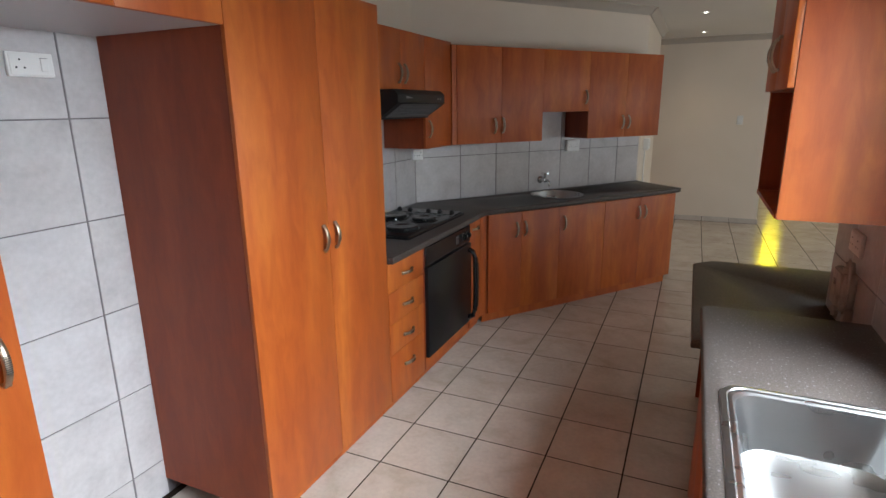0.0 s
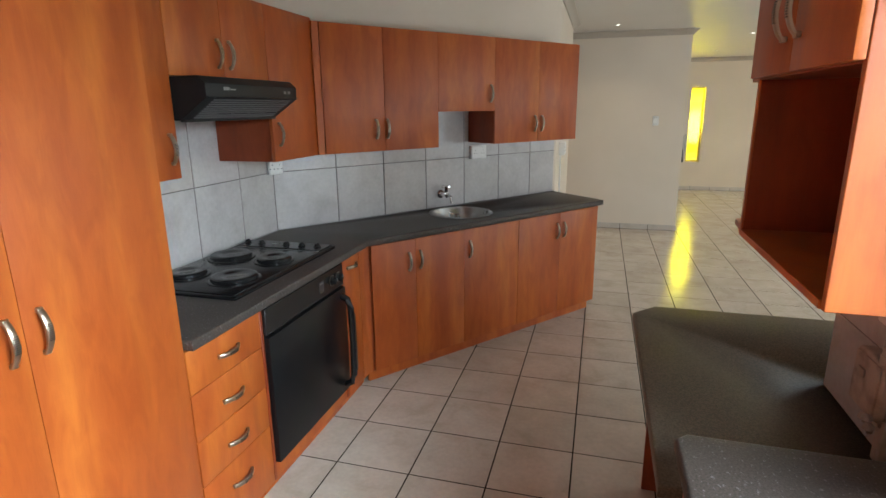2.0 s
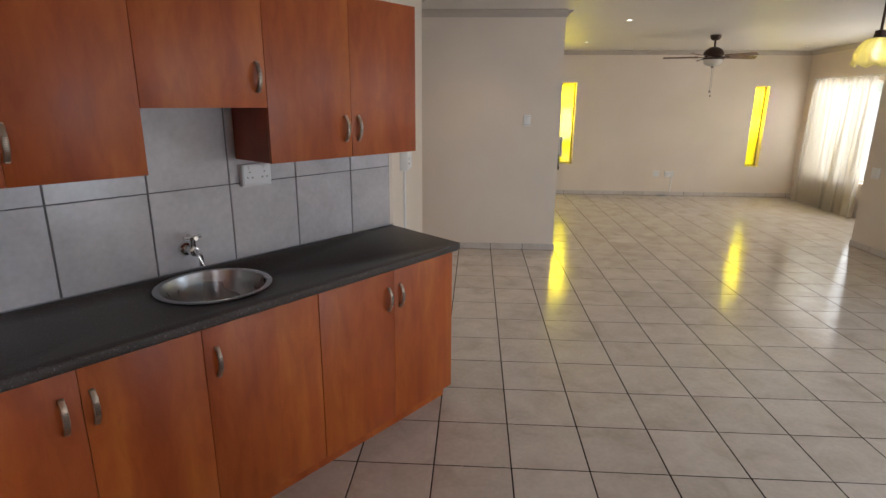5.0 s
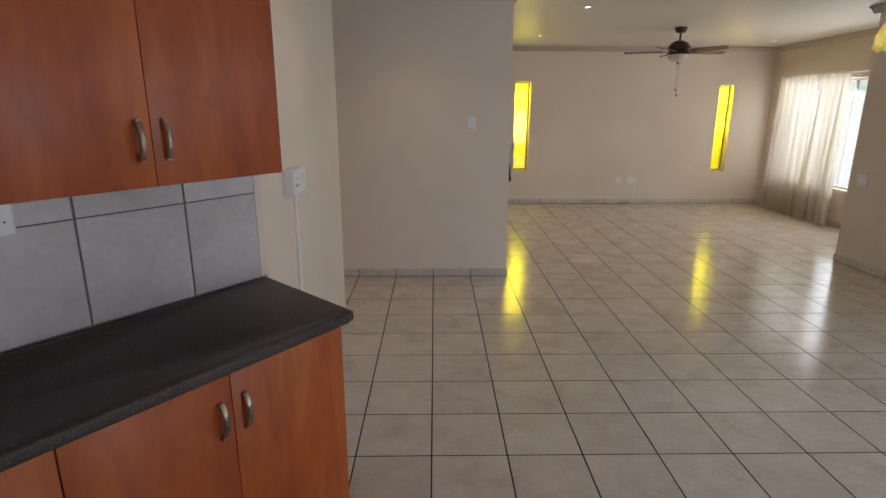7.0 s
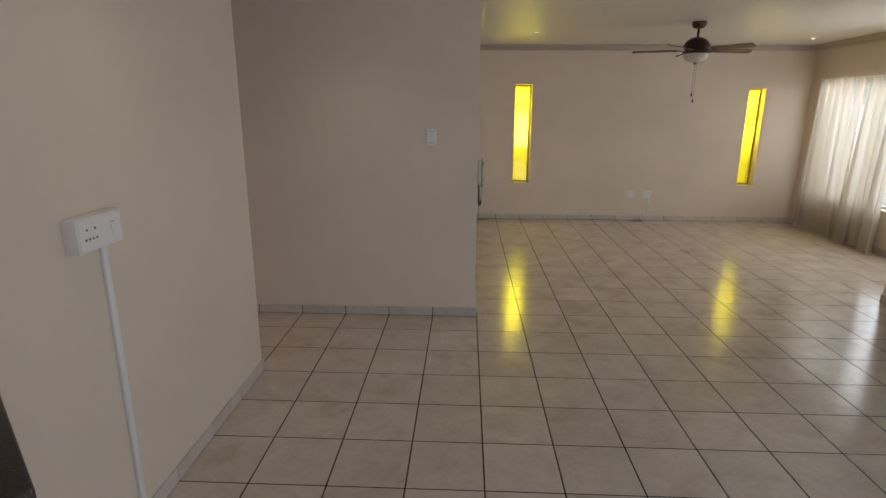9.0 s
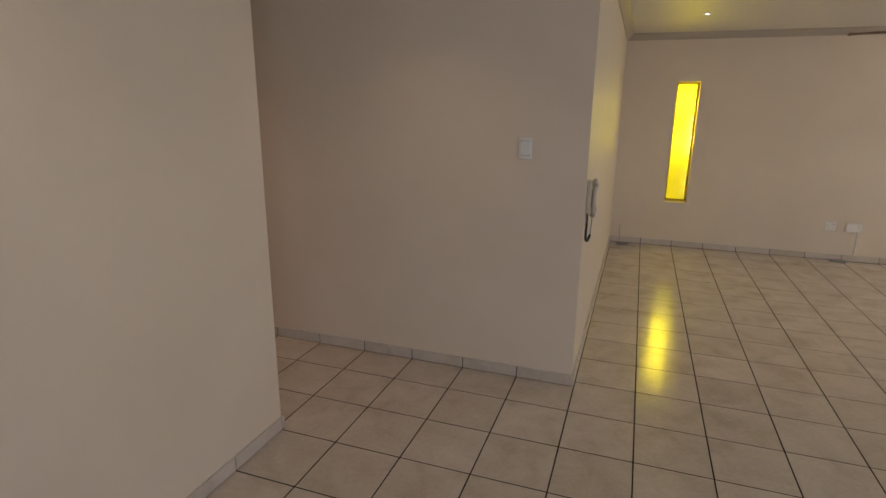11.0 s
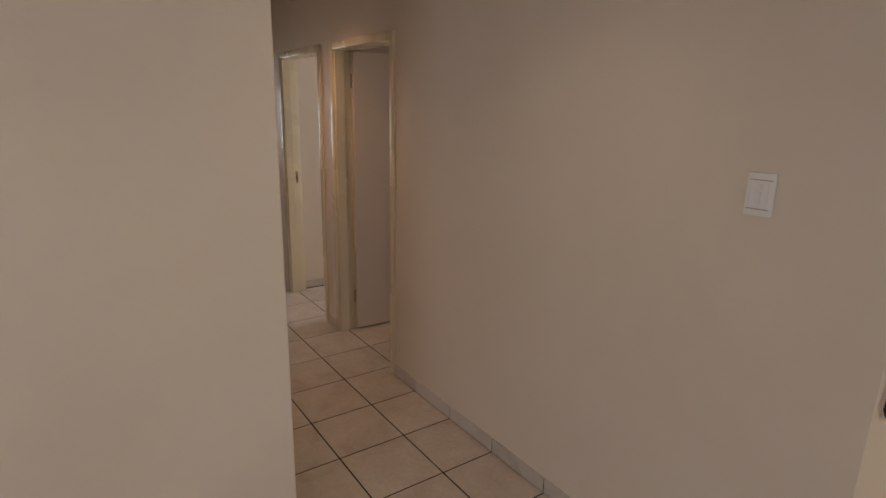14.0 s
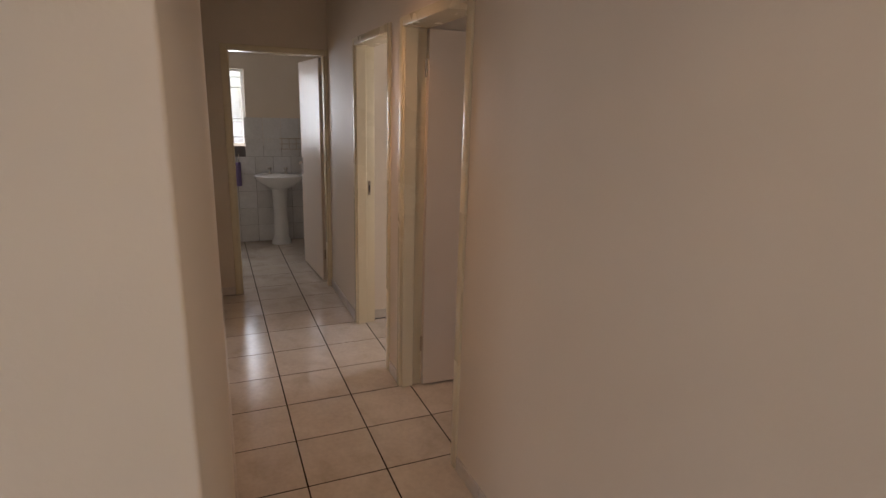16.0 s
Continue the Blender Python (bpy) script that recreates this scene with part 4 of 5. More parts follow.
# ---- sockets and switches ----
def socket_double(name, m, label, w=0.146, h=0.10, d=0.03, switch_side=True, category="power socket", pins=((0, 0.014), (-0.012, -0.01), (0.012, -0.01)), hole=0.0032):
    root = thing(name, m, label, category)
    bm = bmesh.new()
    box(bm, -w / 2, w / 2, -d, 0, -h / 2, h / 2, 0.004, 2)
    part("socket_box", bm, WHITE_PLASTIC, root)
    part_box("face_plate", (-w / 2 + 0.006, w / 2 - 0.006, -d - 0.003, -d + 0.001, -h / 2 + 0.006, h / 2 - 0.006), WHITE_PLASTIC, root, 0.0012)
    for cx_ in (-w * 0.25,) + (() if switch_side else (w * 0.25,)):
        for dx, dz in pins:
            bm = bmesh.new()
            lathe(bm, [(hole, 0), (hole, 0.0012), (0, 0.0012)], 8)
            bmesh.ops.rotate(bm, verts=bm.verts, matrix=Matrix.Rotation(radians(90), 3, "X"))
            bmesh.ops.translate(bm, verts=bm.verts, vec=(cx_ + dx, -d - 0.0026, dz))
            part("pin_hole", bm, DARK_HOLE, root, "round pin hole")
    if switch_side:
        sx = w * 0.27
        part_box("rocker", (sx - 0.012, sx + 0.012, -d - 0.007, -d - 0.0025, -0.02, 0.02), WHITE_PLASTIC, root, 0.0015)
        part_box("rocker_gap", (sx - 0.013, sx + 0.013, -d - 0.0034, -d - 0.0028, 0.0205, 0.022), DARK_HOLE, root)
    else:
        for sx in (-w * 0.25, w * 0.25):
            part_box("rocker", (sx - 0.007, sx + 0.007, -d - 0.006, -d - 0.0025, 0.028, 0.04), WHITE_PLASTIC, root, 0.0012)
    return root


socket_double("double_socket", wall_place(1.575, 1.285, 0.008), "white double socket on the grey tiles under the wall unit", switch_side=False)
socket_double("hob_socket", Matrix.Translation((-1.992, 2.80, 1.125)) @ Matrix.Rotation(radians(90), 4, "Z"), "white surface-mounted socket box on the grey tiles behind the hob", 0.15, 0.11, 0.035)
socket_double("single_socket", wall_place(0.0, 1.285, 0.03), "small white socket box in the tiled kitchen corner", 0.085, 0.085, 0.035, False)
socket_double("recess_socket", Matrix.Translation((-1.991, 1.19, 1.775)) @ Matrix.Rotation(radians(90), 4, "Z"), "white double socket high on the tiled fridge recess", 0.14, 0.075, 0.014)
s = socket_double("hall_socket", Matrix.Translation((-0.51, 6.29, 1.235)) @ Matrix.Rotation(radians(90), 4, "Z"), "white surface-mounted socket box with a switch on the cream wall", 0.23, 0.115, 0.05,
                  pins=((-0.014, 0.018), (0.026, 0.018), (-0.022, -0.014), (-0.006, -0.014), (0.012, -0.014), (0.030, -0.014)), hole=0.0042)
bm = bmesh.new()
box(bm, 0.046, 0.074, -0.014, 0, -1.155, -0.058, 0.003, 2)
part("conduit", bm, WHITE_PLASTIC, s, "white surface conduit down to the skirting")
s = socket_double("living_socket", Matrix.Translation((3.42, 12.65, 0.385)), "white double socket with surface conduit low on the far wall", 0.15, 0.10, 0.03)
part_box("conduit", (0.045, 0.06, -0.012, 0, -0.31, -0.05), WHITE_PLASTIC, s, 0.001)
s = socket_double("blank_plate", Matrix.Translation((3.20, 12.65, 0.385)), "white blank cover plate low on the far wall", 0.11, 0.10, 0.008)


def switch(name, m, label, w=0.075, h=0.118):
    root = thing(name, m, label, "light switch")
    bm = bmesh.new()
    box(bm, -w / 2, w / 2, -0.013, 0, -h / 2, h / 2, 0.003, 2)
    part("cover_plate", bm, WHITE_PLASTIC, root)
    part_box("switch_module", (-0.024, 0.024, -0.016, -0.0125, -0.034, 0.034), WHITE_PLASTIC, root, 0.001)
    for dz in (-0.018, 0.002, 0.022):
        part_box("toggle", (-0.006, 0.006, -0.020, -0.0155, dz - 0.006, dz + 0.006), WHITE_PLASTIC, root, 0.001)
    for dz in (-0.04, 0.04):
        part_box("plate_line", (-0.03, 0.03, -0.0138, -0.0128, dz - 0.001, dz + 0.001), GREY_MARK, root)
    return root


switch("hall_switch", Matrix.Translation((0.512, 8.68, 1.42)), "white light switch plate with small toggles on the hall wall")
switch("pier_switch", Matrix.Translation((4.42, 9.02, 0.87)) @ Matrix.Rotation(radians(-90), 4, "Z"), "white switch plate on the pier by the living room window", 0.12, 0.12)

# intercom handset on the living room wall
ph = thing("intercom_handset", Matrix.Translation((0.86, 8.765, 1.15)) @ Matrix.Rotation(radians(90), 4, "Z"), "cream wall-mounted intercom handset, coloured as in shade, with a coiled black cord", "intercom phone")
# cream toned down: the shade on the handset is in its colour
PHONE_SHADED, _, _ = mat("shaded_cream_plastic", (0.52, 0.47, 0.39), 0.42)
part_box("phone_base", (-0.034, 0.036, -0.026, 0, -0.105, 0.095), PHONE_SHADED, ph, 0.006, segs=3)
part_box("hook_slot", (0.020, 0.030, -0.0275, -0.0255, -0.06, 0.04), DARK_HOLE, ph)
bm = bmesh.new()
tube(bm, [(0.012, -0.030, -0.116), (0.012, -0.040, -0.108), (0.012, -0.045, -0.075), (0.012, -0.040, -0.03), (0.012, -0.040, 0.03), (0.012, -0.046, 0.07), (0.012, -0.042, 0.094), (0.012, -0.032, 0.100)], [0.010, 0.015, 0.016, 0.0115, 0.0115, 0.016, 0.016, 0.011], 16)
part("handset", bm, PHONE_SHADED, ph)
bm = bmesh.new()
core = [Vector(p) for p in ((-0.028, -0.012, -0.085), (-0.034, -0.014, -0.13), (-0.040, -0.014, -0.18), (-0.042, -0.014, -0.222), (-0.030, -0.017, -0.246), (-0.010, -0.022, -0.252), (0.008, -0.028, -0.240), (0.018, -0.032, -0.222))]
tube(bm, core, 0.0062, 10)
for a, b in zip(core, core[1:]):
    d = (b - a).normalized()
    side = d.cross(Vector((0, 1, 0))).normalized()
    up = side.cross(d)
    for k in range(5):
        c = a + (b - a) * (k / 5)
        tube(bm, [c + (side * math.cos(q * math.pi / 4) + up * math.sin(q * math.pi / 4)) * 0.0066 + d * 0.006 * q / 8 for q in range(9)], 0.0018, 4)
part("cord", bm, CABLE_BLACK, ph, "coiled black cord")
bm = bmesh.new()
tube(bm, [(0.018, -0.032, -0.222), (0.022, -0.034, -0.19), (0.020, -0.036, -0.15), (0.013, -0.037, -0.112)], 0.003, 6)
part("cord_lead", bm, GREY_MARK, ph)

# coil of thin cable left on the floor
bm = bmesh.new()
cp = [(3.30 + 0.075 * math.cos(i * 0.5) * (1 + 0.12 * math.sin(i * 1.7)), 12.545 + 0.05 * math.sin(i * 0.5) * (1 + 0.2 * math.cos(i * 1.3)), 0.008 + 0.004 * math.sin(i * 0.9) + i * 0.0003) for i in range(64)]
tube(bm, cp, 0.0035, 6)
tagged(part("cable_coil", bm, GREY_MARK), "small coil of loose grey cable on the floor tiles", "cable")
bm = bmesh.new()
cp = [(1.02 + 0.07 * math.cos(i * 0.5), 12.50 + 0.06 * math.sin(i * 0.5), 0.008 + i * 0.0003) for i in range(44)] + [(0.98 - 0.001 * i, 12.55 + 0.012 * i, 0.02 + 0.03 * i) for i in range(8)]
tube(bm, cp, 0.003, 6)
tagged(part("cable_coil", bm, GREY_MARK), "thin pale cable coiled in the far living room corner", "cable")

# socket box over the breakfast bench
AGED, ant, ab = mat("aged_beige_plastic", (0.42, 0.34, 0.29), 0.5)
ant.links.new(ramp(ant, noise_of(ant, 22, 4).outputs[0], [(0.32, (0.30, 0.24, 0.20)), (0.55, (0.46, 0.38, 0.33))]).outputs[0], ab.inputs["Base Color"])
socket_double("splashback_socket", Matrix.Translation((0.5725, 2.52, 1.115)) @ Matrix.Rotation(radians(-90), 4, "Z"), "flat white double socket on the tiles above the grimy isolator box", 0.15, 0.085, 0.012, False)
s = thing("isolator_box", Matrix.Translation((0.5725, 2.50, 0.935)) @ Matrix.Rotation(radians(-90), 4, "Z"), "grimy beige isolator box with a gland above the breakfast bench", "electrical box")
bm = bmesh.new()
box(bm, -0.085, 0.055, -0.048, 0, -0.075, 0.075, 0.010, 3)
part("box_body", bm, AGED, s)
bm = bmesh.new()
box(bm, -0.078, 0.048, -0.053, -0.046, -0.068, 0.068, 0.004, 2)
part("box_cover", bm, AGED, s)
part_box("isolator_rocker", (-0.045, -0.012, -0.059, -0.0525, 0.012, 0.034), AGED, s, 0.003, segs=2)
bm = bmesh.new()
lathe(bm, [(0.020, 0.072), (0.020, 0.094), (0.017, 0.096), (0.017, 0.112), (0.013, 0.115), (0, 0.115)], 18, 0.030, -0.028)
part("cable_gland", bm, AGED, s)
bm = bmesh.new()
tube(bm, [(0.030, -0.028, 0.113), (0.036, -0.032, 0.125), (0.058, -0.036, 0.122), (0.070, -0.034, 0.09), (0.072, -0.030, 0.02), (0.066, -0.028, -0.05), (0.048, -0.030, -0.082)], 0.0055, 8)
part("flex_cable", bm, AGED, s)
for k, (gx, gz) in enumerate(((0.028, -0.070), (0.046, -0.064), (0.058, -0.082))):
    bm = bmesh.new()
    tube(bm, [(gx, -0.056, gz + 0.008), (gx + 0.004, -0.060, gz), (gx - 0.003, -0.052, gz - 0.014)], [0.010, 0.013, 0.007], 8)
    part("sealant_lump", bm, AGED, s)
bm = bmesh.new()
box(bm, 0.028, 0.066, -0.030, 0, -0.178, -0.0585, 0.004, 2)
part("conduit", bm, AGED, s, "short beige conduit down to the bench")


# ---- living room ----
fan = thing("ceiling_fan", Matrix.Translation((3.13, 10.62, 0)), "dark bronze ceiling fan with wooden blades and opal light bowl", "ceiling fan")
bm = bmesh.new()
lathe(bm, [(0.012, 2.412), (0.05, 2.422), (0.068, 2.452), (0.07, 2.484), (0, 2.484)], 28)
part("canopy", bm, FAN_DARK, fan)
bm = bmesh.new()
tube(bm, [(0, 0, 2.30), (0, 0, 2.43)], 0.012, 12)
part("down_rod", bm, FAN_DARK, fan)
bm = bmesh.new()
lathe(bm, [(0.02, 2.335), (0.05, 2.33), (0.095, 2.305), (0.125, 2.265), (0.13, 2.235), (0.11, 2.215), (0.105, 2.20), (0.13, 2.19), (0.13, 2.175), (0, 2.175)], 36)
part("motor_housing", bm, FAN_DARK, fan)
bm = bmesh.new()
lathe(bm, [(0.118, 2.174), (0.12, 2.15), (0.105, 2.12), (0.07, 2.098), (0.02, 2.088), (0, 2.087)], 32)
part("light_bowl", bm, OPAL, fan, "opal glass light bowl")
bm = bmesh.new()
lathe(bm, [(0.0, 2.062), (0.008, 2.066), (0.012, 2.078), (0.018, 2.086), (0, 2.086)], 14)
part("bowl_finial", bm, FAN_DARK, fan)
for i in range(5):
    ang = radians(12 + 72 * i)
    bm = bmesh.new()
    rows = []
    for k in range(11):
        u = k / 10
        x = 0.19 + 0.44 * u
        hw = 0.052 + 0.016 * u - (0.045 * max(0, (u - 0.85) / 0.15) ** 2)
        rows.append([bm.verts.new((x, -hw, 2.212 + 0.012)), bm.verts.new((x, hw, 2.212 - 0.012)), bm.verts.new((x, hw, 2.206 - 0.012)), bm.verts.new((x, -hw, 2.206 + 0.012))])
    for a, b in zip(rows, rows[1:]):
        for k in range(4):
            bm.faces.new((a[k], a[(k + 1) % 4], b[(k + 1) % 4], b[k]))
    bm.faces.new(rows[0])
    bm.faces.new(rows[-1][::-1])
    bmesh.ops.rotate(bm, verts=bm.verts, matrix=Matrix.Rotation(ang, 3, "Z"))
    bl = part("fan_blade", bm, BLADE, fan)
    bm = bmesh.new()
    box(bm, 0.10, 0.24, -0.018, 0.018, 2.198, 2.206, 0.002)
    bmesh.ops.rotate(bm, verts=bm.verts, matrix=Matrix.Rotation(ang, 3, "Z"))
    part("blade_bracket", bm, FAN_DARK, bl)
for dx, z in ((-0.035, 1.78), (-0.015, 1.72)):
    bm = bmesh.new()
    tube(bm, [(dx, -0.09, 2.18), (dx, -0.09, z)], 0.0018, 6)
    c = part("pull_chain", bm, GREY_MARK, fan)
    bm = bmesh.new()
    lathe(bm, [(0.0, z - 0.035), (0.007, z - 0.03), (0.009, z - 0.012), (0.003, z), (0, z)], 10, dx, -0.09)
    part("chain_pull", bm, FAN_DARK, c)

lamp = thing("pendant_lamp", Matrix.Translation((2.50, 6.50, 0.0)), "hanging lamp with a frilled amber glass shade on a dark stem", "pendant lamp")
bm = bmesh.new()
lathe(bm, [(0.012, 2.45), (0.045, 2.46), (0.055, 2.509), (0, 2.509)], 24)
tube(bm, [(0, 0, 2.05), (0, 0, 2.46)], 0.008, 10)
lathe(bm, [(0.0, 2.07), (0.03, 2.06), (0.035, 2.02), (0.03, 1.995), (0, 1.995)], 20)
part("lamp_stem", bm, FAN_DARK, lamp)
bm = bmesh.new()
n = 48
rings = []
for r, z in ((0.03, 2.02), (0.07, 2.008), (0.10, 1.975), (0.122, 1.925), (0.112, 1.885), (0.122, 1.855)):
    rings.append([bm.verts.new(((r + (0.012 * math.sin(8 * 2 * math.pi * i / n) if z < 1.9 else 0.003 * math.sin(16 * math.pi * 2 * i / n))) * math.cos(2 * math.pi * i / n),
                                (r + (0.012 * math.sin(8 * 2 * math.pi * i / n) if z < 1.9 else 0)) * math.sin(2 * math.pi * i / n),
                                z + (0.010 * math.sin(8 * 2 * math.pi * i / n) if z < 1.87 else 0))) for i in range(n)])
for a, b in zip(rings, rings[1:]):
    for i in range(n):
        bm.faces.new((a[i], a[(i + 1) % n], b[(i + 1) % n], b[i]))
bm2 = bmesh.new()
lathe(bm2, [(0.0, 1.885), (0.018, 1.89), (0.03, 1.915), (0.026, 1.945), (0.014, 1.97), (0.013, 1.994), (0, 1.994)], 20)
part("bulb", bm2, BULB, lamp, "lit warm bulb")
shade = part("shade", bm, AMBER, lamp, "frilled amber glass shade")
sol = shade.modifiers.new("thickness", "SOLIDIFY")
sol.thickness = 0.004

for i, (x, y) in enumerate(((-0.04, 6.40), (-0.04, 8.05), (1.66, 9.35), (1.58, 11.4), (5.02, 11.9), (-2.05, 8.2))):
    dl = thing("downlight", Matrix.Translation((x, y, ceil_at(y) - CEIL_Z)), "small round recessed ceiling downlight, switched on", "downlight", "ceiling downlights")
    bm = bmesh.new()
    lathe(bm, [(0.020, 2.509), (0.022, 2.505), (0.038, 2.503), (0.042, 2.509)], 24)
    part("trim_ring", bm, WHITE_PLASTIC, dl)
    bm = bmesh.new()
    lathe(bm, [(0.0, 2.5065), (0.019, 2.5065), (0.019, 2.509), (0, 2.509)], 20)
    part("bulb_face", bm, BULB, dl)
    sp = new("downlight_beam", bpy.data.lights.new("downlight_beam", "SPOT"))
    sp.data.energy, sp.data.spot_size, sp.data.spot_blend, sp.data.shadow_soft_size, sp.data.color = (7, 8, 9, 9, 9, 21)[i], radians(110), 1.0, 0.03, (1.0, 0.78, 0.56) if i < 5 else (1.0, 0.60, 0.33)
    sp.matrix_world = look((x, y, ceil_at(y) - 0.02), (x, y + 0.001, 0))

# curtains and rod
rod = thing("curtain_rod", pose(0, 0, 0), "thin white curtain rod with small rings over the living room window", "curtain rod")
bm = bmesh.new()
tube(bm, [(5.47, 12.34, 2.0), (5.47, 9.6, 2.0)], 0.008, 8)
part("rod", bm, WHITE_PLASTIC, rod)
for y in (12.31, 11.86, 11.02, 9.7):
    bm = bmesh.new()
    tube(bm, [(5.55, y, 2.0), (5.475, y, 2.0)], 0.007, 8)
    lathe(bm, [(0.0, 1.985), (0.014, 1.99), (0.014, 2.01), (0.0, 2.015)], 12, 5.47, y)
    part("rod_bracket", bm, WHITE_PLASTIC, rod)


def curtain(y0, y1, folds, seed, label, spread=0.06):
    rng = random.Random(seed)
    ph = [rng.uniform(0, 6.28) for _ in range(4)]
    bm = bmesh.new()
    nu, nv = 180, 26
    grid = []
    for j in range(nv + 1):
        v = j / nv
        row = []
        for i in range(nu + 1):
            u = i / nu
            flare = 1 + spread * (1 - v)
            uu = u + 0.010 * math.sin(9 * u + ph[3]) * (1 - v)
            amp = 0.012 + 0.055 * (1 - v) ** 0.7
            wv = math.sin(2 * math.pi * folds * uu + ph[0] + 0.6 * math.sin(2 * v)) + 0.35 * math.sin(2 * math.pi * folds * 2.3 * uu + ph[1])
            x = 5.465 - amp * wv * 0.8 - 0.03 * (1 - v) * math.sin(2.2 * math.pi * u + ph[2])
            yc = (y0 + y1) / 2
            y = yc + (u - 0.5) * (y1 - y0) * flare + 0.012 * math.cos(2 * math.pi * folds * uu + ph[0])
            row.append(bm.verts.new((x, y, 0.012 + 1.975 * v + (0.02 * math.sin(6 * u + ph[1]) if j == 0 else 0) * 0.4)))
        grid.append(row)
    for a, b in zip(grid, grid[1:]):
        for i in range(nu):
            bm.faces.new((a[i], a[i + 1], b[i + 1], b[i]))
    root = thing("curtain", pose(0, 0, 0), label, "curtain", "living room curtains")
    part("fabric", bm, CURTAIN, root)
    k = 9
    for i in range(k):
        bm = bmesh.new()
        y = y0 + 0.03 + (y1 - y0 - 0.06) * i / (k - 1)
        tube(bm, [(5.47 + 0.013 * math.cos(a), y, 1.998 + 0.013 * math.sin(a)) for a in [q * math.pi / 5 for q in range(11)]], 0.0018, 5)
        part("curtain_ring", bm, HANDLE_METAL, root)


curtain(11.45, 12.28, 5, 3, "cream sheer floor-length curtain gathered at the far corner of the window")
curtain(10.84, 11.42, 4.5, 8, "cream sheer floor-length curtain over the middle of the living window", 0.12)

# ---- bathroom ----
basin = thing("pedestal_basin", Matrix.Translation((-6.232, 8.44, 0)) @ Matrix.Rotation(radians(90), 4, "Z"), "white ceramic pedestal washbasin with two taps against the tiled wall", "washbasin")
bm = bmesh.new()


def oval(cx_, cy_, a, b, n=36, back=None):
    return [(cx_ + a * math.cos(2 * math.pi * i / n), max(min(cy_ + b * math.sin(2 * math.pi * i / n), 0.0), -9)) for i in range(n)]


loft(bm, [(oval(0, -0.2, 0.09, 0.10), 0.655), (oval(0, -0.2, 0.17, 0.17), 0.69), (oval(0, -0.21, 0.25, 0.205), 0.75), (oval(0, -0.21, 0.27, 0.22), 0.79), (oval(0, -0.21, 0.275, 0.222), 0.805), (oval(0, -0.21, 0.262, 0.208), 0.812),
          (oval(0, -0.235, 0.215, 0.15), 0.805), (oval(0, -0.235, 0.19, 0.13), 0.75), (oval(0, -0.235, 0.12, 0.08), 0.70), (oval(0, -0.235, 0.03, 0.03), 0.695)])
part("basin", bm, CERAMIC, basin)
bm = bmesh.new()
loft(bm, [(oval(0, -0.15, 0.115, 0.11), 0.0), (oval(0, -0.15, 0.11, 0.105), 0.03), (oval(0, -0.15, 0.085, 0.085), 0.10), (oval(0, -0.15, 0.078, 0.08), 0.40), (oval(0, -0.16, 0.09, 0.09), 0.62), (oval(0, -0.17, 0.11, 0.10), 0.70)])
part("pedestal", bm, CERAMIC, basin)
for x in (-0.09, 0.09):
    bm = bmesh.new()
    lathe(bm, [(0.024, 0.808), (0.018, 0.82), (0.013, 0.85), (0.022, 0.855), (0.022, 0.878), (0.0, 0.882)], 16, x, -0.06)
    tube(bm, [(x, -0.06, 0.84), (x, -0.12, 0.85), (x, -0.135, 0.838)], 0.008, 8)
    part("tap", bm, CHROME, basin, "chrome basin tap")
bm = bmesh.new()
tube(bm, [(-0.03, -0.05, 0.62), (-0.05, -0.03, 0.5), (-0.05, 0.0, 0.45)], 0.012, 8)
part("waste_pipe", bm, GREY_MARK, basin)
rack = thing("soap_rack", Matrix.Translation((-6.232, 8.62, 1.15)) @ Matrix.Rotation(radians(90), 4, "Z"), "chrome wire soap rack on the white tiles above the basin", "soap rack")
bm = bmesh.new()
for z in (-0.06, 0.0, 0.06):
    tube(bm, [(-0.14, 0, z), (-0.14, -0.07, z), (0.14, -0.07, z), (0.14, 0, z)], 0.004, 6)
for x in (-0.12, -0.04, 0.04, 0.12):
    tube(bm, [(x, -0.07, -0.06), (x, -0.07, 0.07)], 0.003, 6)
part("wire_frame", bm, HANDLE_METAL, rack)
rail = thing("towel_hook", Matrix.Translation((-6.232, 8.02, 0.98)) @ Matrix.Rotation(radians(90), 4, "Z"), "small chrome towel hook on the bathroom tiles", "towel hook")
bm = bmesh.new()
tube(bm, [(0, 0, 0.06), (0, -0.02, 0.05), (0, -0.02, -0.03), (0, -0.05, -0.035), (0, -0.055, -0.01)], 0.006, 8)
part("hook", bm, CHROME, rail)
bm = bmesh.new()
rows = []
for j in range(10):
    z = 0.94 - 0.27 * j / 9
    rows.append([bm.verts.new((-6.19 + 0.014 * math.sin(i * 1.1) + 0.004 * j / 9, 7.905 + 0.015 * i, z)) for i in range(10)])
for a, b in zip(rows, rows[1:]):
    for i in range(9):
        bm.faces.new((a[i], a[i + 1], b[i + 1], b[i]))
tw = part("hand_towel", bm, TOWEL)
tagged(tw, "small purple hand towel hanging folded on the bathroom wall", "towel")
sol = tw.modifiers.new("thickness", "SOLIDIFY")
sol.thickness = 0.012


# ---- wall tiles ----
def tile_mesh(name, w, h, t, material, bevel=0.0015):
    bm = bmesh.new()
    box(bm, 0, w, -t, 0.002, 0, h, 0)
    front = [e for e in bm.edges if all(v.co.y < -t + 1e-5 for v in e.verts)]
    bmesh.ops.bevel(bm, geom=front, offset=bevel, segments=1, affect="EDGES", profile=0.5)
    return finish(name, bm, material, False)


_cache = {}


